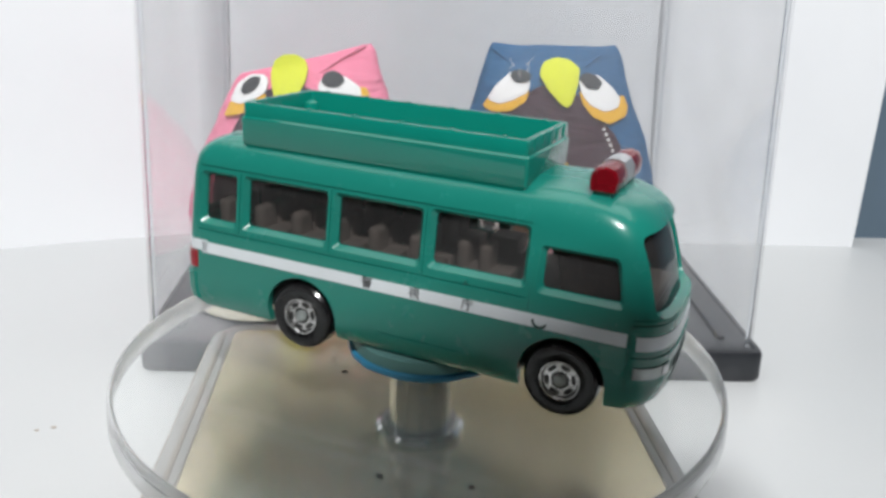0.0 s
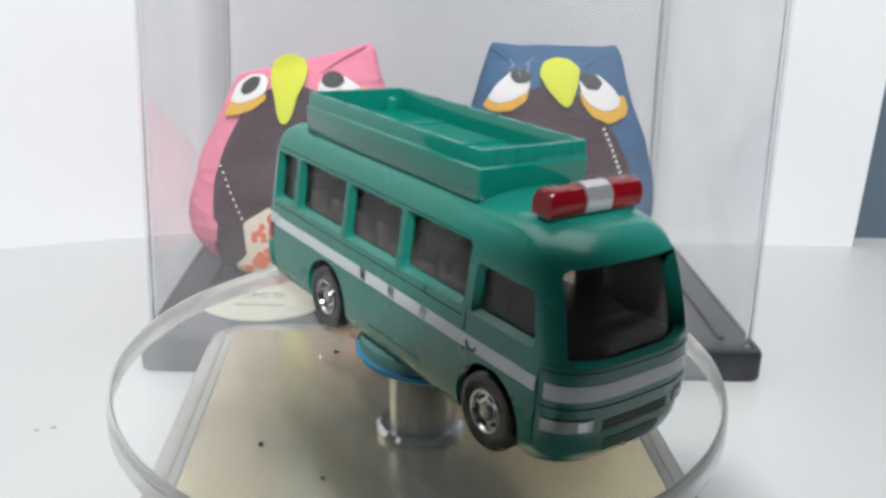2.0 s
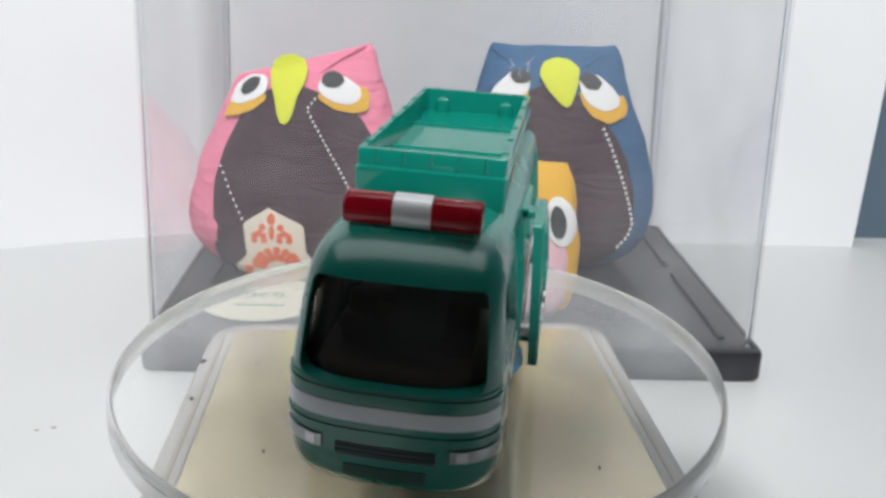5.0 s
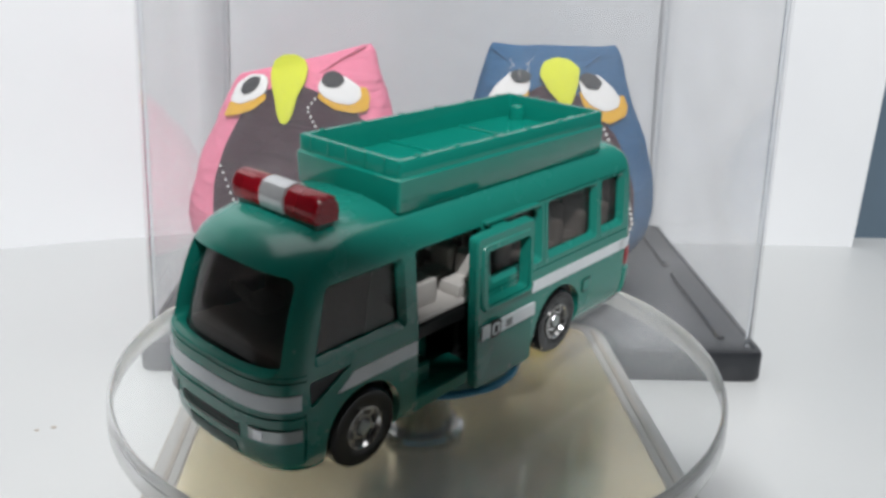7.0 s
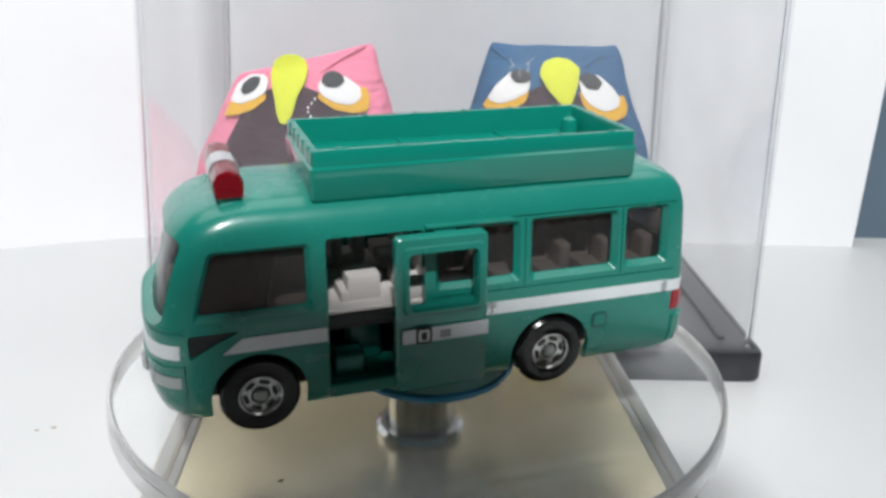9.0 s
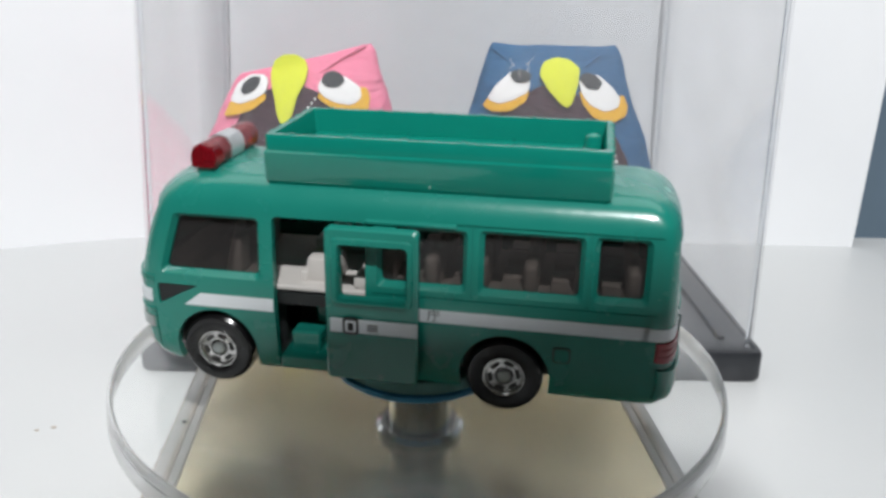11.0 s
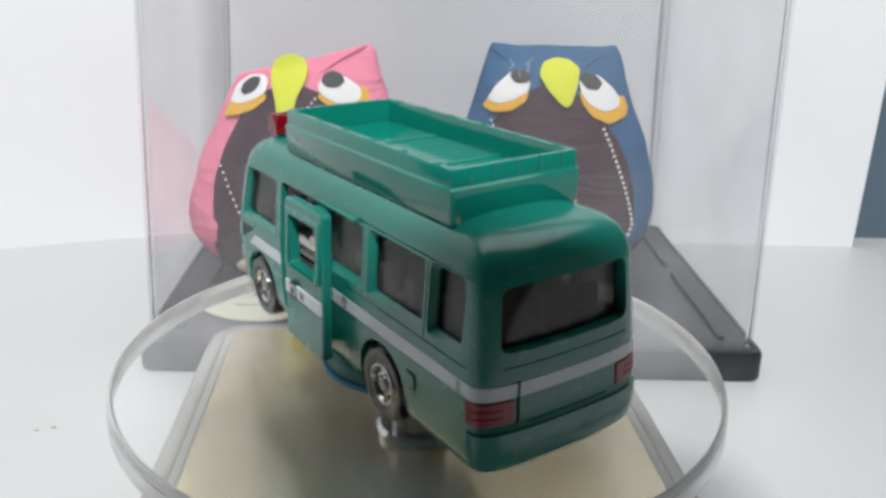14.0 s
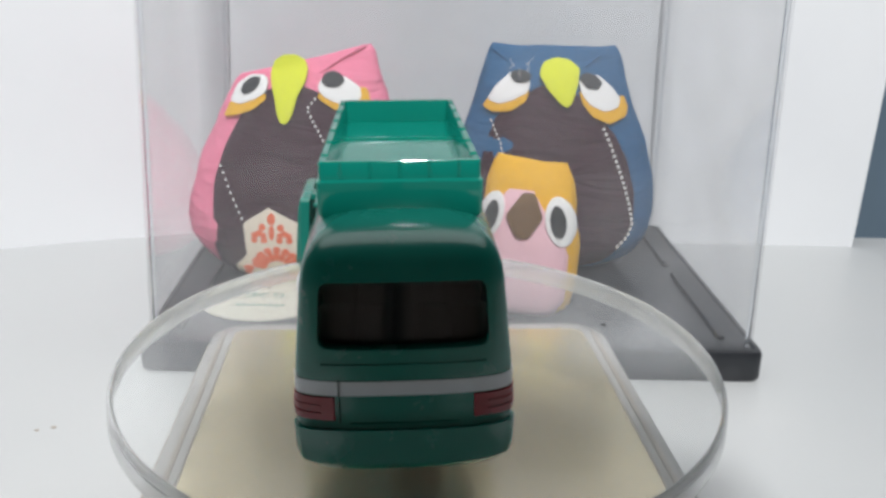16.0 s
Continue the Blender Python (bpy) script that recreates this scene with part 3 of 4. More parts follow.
def build_inside(bus):
    bm = bmesh.new()
    box(bm, -35.0, 4.0, -7.4, 7.4, -2.2, 9.6, 0.4, 1)
    box(bm, 18.8, 37.5, -7.4, 7.4, -2.2, 9.6, 0.4, 1)
    box(bm, 4.1, 18.7, -7.4, 1.5, -2.2, 9.5, 0.3, 1)
    box(bm, -35, 38.0, -10.9, 10.9, 7.6, 9.4)
    part("chassis", bm, M_CHASSIS, bus, "black inner chassis")
    bm = bmesh.new()
    box(bm, -8.6, 20.8, -11.0, 10.6, -1.5, -0.8)
    part("floor_plate", bm, M_CHASSIS, bus)
    bm = bmesh.new()
    box(bm, -35.5, 35.0, -10.6, 10.6, 9.6, 10.4, 0.2, 1)
    part("seat_insert", bm, M_SEAT, bus, "pale grey moulded seat insert")
    seat = None
    for x in (-31.5, -24.5, -17.5, -10.5, -3.5, 3.5):
        for y in (-8.0, -3.4, 3.4, 8.0):
            if seat is None:
                bm = bmesh.new()
                box(bm, -0.2, 3.6, -2.0, 2.0, 0, 2.0, 0.5)
                box(bm, -1.6, 0.3, -2.1, 2.1, 0, 5.7, 0.92, 4)
                seat = part("seat", bm, M_SEAT, bus)
                seat.matrix_local = pose(x * .001, y * .001, 0.0104)
            else:
                c = copy_thing(seat, pose(x * .001, y * .001, 0.0104))
                c.parent = bus
    for x, y in ((26.5, -6.4), (26.5, 6.2), (14.0, -6.0), (10.5, -6.0)):
        c = copy_thing(seat, pose(x * .001, y * .001, 0.0104))
        c.parent = bus
    bm = bmesh.new()
    box(bm, 33.0, 38.0, -9.0, 9.0, 9.6, 12.0, 0.8)
    part("dashboard", bm, M_SEAT, bus)
    bm = bmesh.new()
    ang = [2 * math.pi * k / 24 for k in range(24)]
    layers(bm, [[(32.0 + 0.8 * math.cos(a) - d, -6.4 + 1.9 * math.sin(a), 14.0 + 1.7 * math.cos(a)) for a in ang] for d in (0, 0.5)])
    part("steering_wheel", bm, M_SEAT, bus)
    bm = bmesh.new()
    box(bm, 12.5, 17.0, 5.5, 10.0, -0.6, 2.8, 0.3, 1)
    part("entry_step", bm, M_PAINT, bus, "green moulded step inside the doorway")
    bm = bmesh.new()
    box(bm, 4.7, 18.1, -6.0, 12.2, -2.4, -0.3, 0.2, 1)
    box(bm, 9.0, 14.5, 2.0, 6.6, -0.6, 6.4, 1.6, 3)
    part("step_well", bm, M_PAINT, bus, "green floor of the doorway")
    bm = bmesh.new()
    box(bm, 9.8, 14.6, 3.6, 8.4, 10.2, 14.0, 0.5, 2)
    box(bm, 14.4, 15.6, 3.4, 8.6, 10.2, 12.0, 0.4, 2)
    part("bench_seat", bm, M_SEAT, bus, "pale seat beside the doorway")


def frame_ring(bm, outer, inner, at, d0, d1):
    """A flat ring between two outlines of equal length, from depth d0 to d1."""
    rings = [[bm.verts.new(at(p, d)) for p in loop] for loop, d in ((outer, d0), (grow(outer, -0.2), d1), (inner, d1), (inner, d0))]
    n = len(outer)
    for k in range(4):
        a, b = rings[k], rings[(k + 1) % 4]
        for q in range(n):
            bm.faces.new((a[q], a[(q + 1) % n], b[(q + 1) % n], b[q]))
    return bm


def build_door(bus):
    """Sliding door, pushed back and standing off the flank."""
    bm = bmesh.new()
    y0, y1 = 14.4, 15.9
    lean = lambda x, z, d: (x, d - max(0.0, z - 9.5) * 0.09, z)
    outline = rounded(rect(-3.5, 9.6, -1.0, 21.4), 0.9)
    layers(bm, [[lean(x, z, y0) for x, z in outline], [lean(x, z, y1 - 0.25) for x, z in outline], [lean(x, z, y1) for x, z in grow(outline, -0.25)]])
    blank = bm
    hole = bmesh.new()
    win = rounded(rect(-1.9, 7.6, 11.3, 19.0), 0.7)
    layers(hole, [[lean(x, z, 17.2) for x, z in grow(win, 0.4)], [lean(x, z, 15.2) for x, z in win], [lean(x, z, 12) for x, z in win]])
    grooves = bmesh.new()
    box(grooves, -5, 11, 15.72, 17, 10.15, 10.35)
    door = part("sliding_door", carve(blank, [hole, grooves]), M_PAINT, bus, "open green sliding door standing off the flank", 32)
    bm = bmesh.new()
    o, i = rounded(rect(-2.9, 8.7, 10.6, 20.2), 1.0), rounded(rect(-2.1, 7.8, 11.1, 19.2), 0.8)
    frame_ring(bm, o, i, lambda p, d: lean(p[0], p[1], d), 15.7, 16.1)
    part("window_frame", bm, M_PAINT, door, "raised green window frame")
    bm = bmesh.new()
    box(bm, -3.55, 8.8, 15.6, 15.97, 6.5, 8.5)
    part("door_stripe", bm, M_STRIPE, door, "white printed stripe")
    bm = bmesh.new()
    o, i = rounded(rect(4.7, 7.0, 6.25, 8.8), 0.5), rounded(rect(5.05, 6.65, 6.65, 8.4), 0.35)
    layers(bm, [[(x, d, z) for x, z in o] for d in (15.7, 16.03)])
    mark = part("door_mark", bm, M_INK, door, "black outlined mark")
    bm = bmesh.new()
    layers(bm, [[(x, d, z) for x, z in i] for d in (15.8, 16.06)])
    part("mark_field", bm, M_STRIPE, mark)
    bm = bmesh.new()
    box(bm, 5.45, 6.25, 15.9, 16.1, 6.9, 8.05)
    part("mark_bar", bm, M_INK, mark)
    for z in (6.95, 7.35, 7.75):
        bm = bmesh.new()
        box(bm, 2.0, 3.5, 15.8, 16.0, z, z + 0.22)
        part("print_bar", bm, M_INK, door)
    for z in (0.4, 20.6):
        bm = bmesh.new()
        box(bm, 0.2, 3.4, 10.8, 14.6, z - 0.5, z + 0.5, 0.15, 1)
        part("door_arm", bm, M_PAINT, door)
    bm = bmesh.new()
    box(bm, -8.2, 4.6, 11.2, 12.3, 21.3, 21.9, 0.15, 1)
    part("door_rail", bm, M_PAINT, bus)


# ---------------- turntable ----------------
def build_turntable():
    base = thing("turntable_base", pose(0.0, 0.0, 0.0, 0, 0, 3.2), "low pearl grey turntable base with a glossy cream top", "turntable")
    bm = bmesh.new()
    sq = lambda e, z, r=6.0: [(x, y, z) for x, y in rounded([(-e, -e - 1), (e, -e - 1), (e, e + 2), (-e, e + 2)], r, 5)]
    layers(bm, [sq(48.5, 0), sq(48.8, 2.2), sq(46.5, 6), sq(44.0, 17), sq(42.0, 23.5), sq(40.5, 24.6), sq(37.6, 24.6), sq(37.2, 24.0)])
    part("housing", bm, M_BOXSIDE, base, "pearl grey plastic housing with sloped sides")
    bm = bmesh.new()
    layers(bm, [sq(37.0, 24.05, 3), sq(37.0, 25.0, 3)])
    part("top_panel", bm, M_CREAM, base, "glossy cream top panel")
    for x in (-39.3, -42.6, 39.3, 42.6):
        bm = bmesh.new()
        z = 24.5 if abs(x) < 40 else 21.6
        box(bm, x - 0.45, x + 0.45, -38.0, 38.5, z - 0.8, z + 0.35, 0.1, 1)
        part("side_seam", bm, M_SEAM, base, "brown seam along the housing")
    bm = bmesh.new()
    layers(bm, [sq(49.2, 0.1), sq(49.2, 1.4)])
    part("foot_trim", bm, M_GOLD, base, "gold foot trim")
    bm = bmesh.new()
    lathe(bm, [(5.3, 25.0), (7.4, 25.0), (7.4, 26.0), (6.6, 26.6), (5.7, 26.6), (5.3, 26.2)], 48)
    part("shaft_collar", bm, M_STEEL, base, "polished steel collar")


def build_platter():
    """Turns with the bus: clear lid-like plate, its hub below, dust on top."""
    pl = thing("platter", pose(0, 0, 0), "clear plastic turntable platter with a rounded rim", "turntable")
    top = AXLE * 1000 - 5.75
    bm = bmesh.new()
    lathe(bm, [(0.02, top), (47.35, top), (47.35, top - 1.5), (0.02, top - 1.5)], 160)
    bmesh.ops.remove_doubles(bm, verts=bm.verts, dist=0.05)
    plate = part("plate", bm, M_PLATTER, pl, "clear plastic plate")
    bm = bmesh.new()
    lathe(bm, [(47.4, top), (47.7, top + 0.25), (48.05, top + 0.1), (48.25, top - 0.7), (48.4, top - 3.6), (48.25, top - 4.0), (48.0, top - 3.8),
               (47.8, top - 1.5), (47.4, top - 1.4)], 160)
    rim = part("rim", bm, M_RIM, pl, "milky clear rounded rim")
    bm = bmesh.new()
    off = (-0.2, 3.2, 0)
    lathe(bm, [(0.02, top + 0.9), (12.6, top + 0.9), (12.8, top + 1.2), (12.7, top + 3.0), (12.3, top + 3.2), (0.02, top + 3.2)], 64)
    bmesh.ops.remove_doubles(bm, verts=bm.verts, dist=0.05)
    bmesh.ops.translate(bm, verts=bm.verts, vec=off)
    part("foam_disc", bm, M_PADTOP, pl, "grey green foam disc")
    bm = bmesh.new()
    lathe(bm, [(0.02, top + 0.05), (13.2, top + 0.05), (13.4, top + 0.3), (13.3, top + 0.9), (12.9, top + 1.1), (0.02, top + 1.0)], 64)
    bmesh.ops.remove_doubles(bm, verts=bm.verts, dist=0.05)
    for v in bm.verts:
        if v.co.xy.length > 12:
            v.co.xy *= 1 + 0.018 * noise.noise(v.co * 0.25) + 0.012 * noise.noise(v.co * 0.9)
    bmesh.ops.translate(bm, verts=bm.verts, vec=off)
    part("hub_pad", bm, M_BLUE, pl, "round blue sticky pad on the plate")
    bm = bmesh.new()
    cyl(bm, (0, 0, 24.9), (0, 0, top - 1.55), 5.2, n=48)
    part("shaft", bm, M_STEEL, pl, "polished steel shaft")
    random.seed(11)
    spots = [(-29.7, -18.0, 0.6), (-21.5, -15.0, 0.35), (34.0, -20.0, 0.4), (-7, -35, 0.35), (-13.2, 4.5, 0.6), (-11, 9, 0.4), (12.5, -6.5, 0.45), (-24, -28, 0.45)]
    turn = Matrix.Rotation(radians(76.6), 3, "Z")
    for x, y, r in spots:
        bm = bmesh.new()
        bmesh.ops.create_icosphere(bm, subdivisions=1, radius=r)
        for v in bm.verts:
            v.co = Vector((v.co.x * random.uniform(0.6, 1.3), v.co.y * random.uniform(0.4, 1.0), v.co.z * 0.35))
        c = turn @ Vector((x, y, top + 0.1))
        bmesh.ops.translate(bm, verts=bm.verts, vec=c)
        part("speck", bm, M_INK, pl)
    return pl


# ---------------- display case ----------------
def build_case():
    case = thing("display_case", pose(0, 0, 0), "tall clear acrylic display case on a black plastic base", "display case")
    x0, x1, y0, y1 = -68.4, 85.0, 66.0, 167.0
    bm = bmesh.new()
    r = lambda e, z: [(x, y, z) for x, y in rounded([(x0 - e, y0 - e), (x1 + e, y0 - e), (x1 + e, y1 + e), (x0 - 4.2 - e, y1 + e)], 3.0, 4)]
    layers(bm, [r(1.7, 0), r(2.2, 1.0), r(2.1, 7.4), r(1.7, 8.2), r(0.6, 8.4), r(0.3, 8.0)])
    base = part("base", bm, M_CASEBASE, case, "black plastic base, lightly scuffed")
    for xx, yy0, yy1 in ((78.5, 72, 118), (78.5, 126, 160), (-62.5, 72, 118), (-62.5, 126, 160)):
        bm = bmesh.new()
        box(bm, xx - 0.9, xx + 0.9, yy0, yy1, 7.6, 9.2, 0.3, 1)
        part("rail", bm, M_CASEBASE, base)
    # one moulded cover, drawn in slightly towards the top
    h0, h1, t, k, kl, kr = 8.6, 190.0, 1.4, 0.036, 0.040, 0.040

    def loop(z, inset, r):
        a, b = x0 + (z - h0) * kl + inset, x1 - (z - h0) * kr - inset
        e = (z - h0) * k * 0.25 + inset
        return [(x, y, z) for x, y in rounded([(a, y0 + e), (b, y0 + e), (b, y1 - e), (a - 4.2, y1 - e)], r, 6)]
    bm = bmesh.new()
    layers(bm, [loop(h0, 0, 2.4), loop(h1 - 2, 0, 2.4), loop(h1, 1.5, 2.4)])
    layers(bm, [loop(h0, t, 1.2), loop(h1 - 3, t, 1.2), loop(h1 - 1.5, t + 1, 1.2)])
    foot = [f for f in bm.faces if all(abs(v.co.z - h0) < 0.01 for v in f.verts)]
    bmesh.ops.delete(bm, geom=foot, context="FACES")
    part("cover", bm, M_ACRYL, case, "clear acrylic cover")
    # solid corner beads of the moulding
    e = (h1 - 4 - h0) * k * 0.25
    for sx, sy in ((1, 1), (1, -1), (-1, 1), (-1, -1)):
        cx, cy = (x0 + 1.5 if sx > 0 else x1 - 1.5), (y0 + 1.5 if sy > 0 else y1 - 1.5)
        cx -= 4.2 if sx > 0 and sy < 0 else 0.0
        bm = bmesh.new()
        cyl(bm, (cx, cy, h0), (cx + (kl if sx > 0 else -kr) * (h1 - 4 - h0), cy + sy * e, h1 - 4), 0.62, n=12)
        part("corner_bead", bm, M_EDGE, case, "clear acrylic corner")


def build_label():
    lab = thing("oval_label", pose(-0.0445, 0.0915, 0.0086), "ivory oval paper label with green print on the case floor", "label")
    bm = bmesh.new()
    layers(bm, [[(17.5 * math.cos(a), 15.0 * math.sin(a), z) for a in [2 * math.pi * k / 48 for k in range(48)]] for z in (0, 0.35)])
    part("paper", bm, M_LABEL, lab)
    for ch, x in zip("手づくり", (-9.2, -4.2, -0.2, 4.0)):
        glyph(ch, 6.0 if ch == "手" else 5.0, pose(x * .001, 0.001, 0.00055, 0, 0, 0), lab, M_GREENINK)
    for k in range(9):
        bm = bmesh.new()
        box(bm, -6.5 + k * 1.5, -5.5 + k * 1.5, -5.6, -4.6, 0.3, 0.45)
        part("print_bar", bm, M_GREENINK, lab)


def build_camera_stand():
    """Stand-in for the filming camera and a stand: out of view, its block is sized to shade the middle of the table."""
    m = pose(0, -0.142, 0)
    rig = thing("camera_shade_block", m, "unseen black block for the filming camera, sized to cast its shade", "camera")
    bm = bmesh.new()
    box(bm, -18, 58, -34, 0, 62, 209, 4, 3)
    part("camera_body", bm, M_CHASSIS, rig, "matt black block sized to cast the camera's shade")
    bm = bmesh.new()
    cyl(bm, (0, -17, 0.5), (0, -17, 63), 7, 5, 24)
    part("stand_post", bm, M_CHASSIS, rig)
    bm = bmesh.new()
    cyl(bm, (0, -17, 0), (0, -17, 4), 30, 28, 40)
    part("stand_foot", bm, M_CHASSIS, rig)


# ---------------- stuffed owls ----------------
class Bag:
    """A stuffed cloth bag: rings that grow from a round foot and close to a ridge at the head."""

    def __init__(self, height, wide, deep, ridge, slope=0.0, lean=0.0, shear=0.0):
        self.h, self.wide, self.deep, self.ridge, self.slope, self.lean, self.shear = height, wide, deep, ridge, slope, lean, shear

    def at(self, u, a):
        """The skin at height share u and angle a (0: to +x, -90 degrees: to the front)."""
        w, d = lerp(self.wide, u), lerp(self.deep, u)
        n = 2.3
        c, s = math.cos(a), math.sin(a)
        x = w * math.copysign(abs(c) ** (2 / n), c)
        y = d * math.copysign(abs(s) ** (2 / n), s)
        z = self.h * u + self.slope * x * u ** 3 + self.ridge * (abs(x) / max(w, 1)) ** 2 * u ** 6
        return Vector((x + self.shear * u, y + self.lean * u, z))

    def mesh(self, bm, wob):
        us = [0, 0.015, 0.04, 0.08, 0.14, 0.2, 0.28, 0.36, 0.44, 0.52, 0.6, 0.68, 0.75, 0.81, 0.86, 0.9, 0.935, 0.965, 0.985, 1.0]
        n = 72
        rings = []
        for u in us:
            ring = []
            for i in range(n):
                p = self.at(u, 2 * math.pi * i / n)
                p += Vector((1, 1, 0.5)) * (noise.noise(p * 0.09 + Vector((wob, 0, 0))) * 1.1 + noise.noise(p * 0.3 + Vector((0, wob, 0))) * 0.35) * min(1, u * 6)
                ring.append(p)
            rings.append(ring)
        layers(bm, rings)

    def front(self, x, z):
        """The point of the front skin at that x and height."""
        u = min(0.995, max(0.0, z / self.h))
        for _ in range(6):
            xx = x - self.shear * u
            w = lerp(self.wide, u)
            zz = self.h * u + self.slope * xx * u ** 3 + self.ridge * (abs(xx) / max(w, 1)) ** 2 * u ** 6
            u = min(0.995, max(0.0, u + (z - zz) / self.h))
        w, d = lerp(self.wide, u), lerp(self.deep, u)
        q = min(0.97, abs(x - self.shear * u) / w)
        return Vector((x, self.lean * u - d * (1 - q ** 2.3) ** (1 / 2.3), z))


def pad(bag, bm, poly, lift, thick, rings=6, n=64, dome=0.0):
    """A felt or cloth piece laid on the front of a bag, cut to poly in (x, z)."""
    k = len(poly)
    per = [0.0]
    for i in range(k):
        per.append(per[-1] + (Vector(poly[(i + 1) % k]) - Vector(poly[i])).length)
    edge = []
    for j in range(n):
        s = per[-1] * j / n
        i = max(t for t in range(k) if per[t] <= s + 1e-9)
        f = (s - per[i]) / max(1e-6, per[i + 1] - per[i])
        p = Vector(poly[i]).lerp(Vector(poly[(i + 1) % k]), f)
        edge.append(p)
    c = sum(edge, Vector((0, 0))) / n
    loops = []
    for q in range(rings + 1):
        f = 1 - q / (rings + 0.5)
        loops.append([bag.front(*(c + (p - c) * f)) + Vector((0, -lift - thick * (1.0 if q else 0.75) - dome * (1 - f * f), 0)) for p in edge])
    back = [bag.front(*p) + Vector((0, -lift + 0.4, 0)) for p in edge]
    layers(bm, [back] + loops)


def oval(cx, cz, w, h, tilt=0.0, n=28):
    a0 = radians(tilt)
    return [(cx + w * math.cos(a) * math.cos(a0) - h * math.sin(a) * math.sin(a0),
             cz + w * math.cos(a) * math.sin(a0) + h * math.sin(a) * math.cos(a0)) for a in [2 * math.pi * k / n for k in range(n)]]


def stitches(bag, name, path, count, owl, size=0.42):
    bm = bmesh.new()
    seg = [(Vector(a), Vector(b)) for a, b in zip(path, path[1:])]
    total = sum((b - a).length for a, b in seg)
    for k in range(count):
        s = total * (k + 0.5) / count
        for a, b in seg:
            if s <= (b - a).length:
                p = a.lerp(b, s / (b - a).length)
                q = bag.front(p.x, p.y)
                m = Matrix.Translation(q + Vector((0, -1.25, 0))) @ Matrix.Diagonal((size, size * 0.6, size * 1.1, 1))
                bmesh.ops.create_icosphere(bm, subdivisions=1, radius=1.0, matrix=m)
                break
            s -= (b - a).length
    part(name, bm, M_THREAD, owl, "white running stitch")


WIDE = [(0, 15), (0.015, 19), (0.04, 22.5), (0.08, 25.5), (0.14, 28.3), (0.2, 29.8), (0.28, 30.6), (0.36, 30.6), (0.44, 30.0), (0.52, 28.8), (0.6, 27.2),
        (0.68, 25.4), (0.75, 23.8), (0.81, 22.5), (0.86, 21.4), (0.9, 20.6), (0.935, 19.9), (0.965, 19.2), (0.985, 18.5), (1.0, 17.6)]
DEEP = [(0, 9), (0.015, 11.5), (0.04, 14), (0.08, 16), (0.14, 17.6), (0.2, 18.4), (0.28, 18.6), (0.36, 18.2), (0.44, 17.4), (0.52, 16.2), (0.6, 14.8),
        (0.68, 13.1), (0.75, 11.2), (0.81, 9.4), (0.86, 7.7), (0.9, 6.0), (0.935, 4.4), (0.965, 2.9), (0.985, 1.9), (1.0, 0.9)]


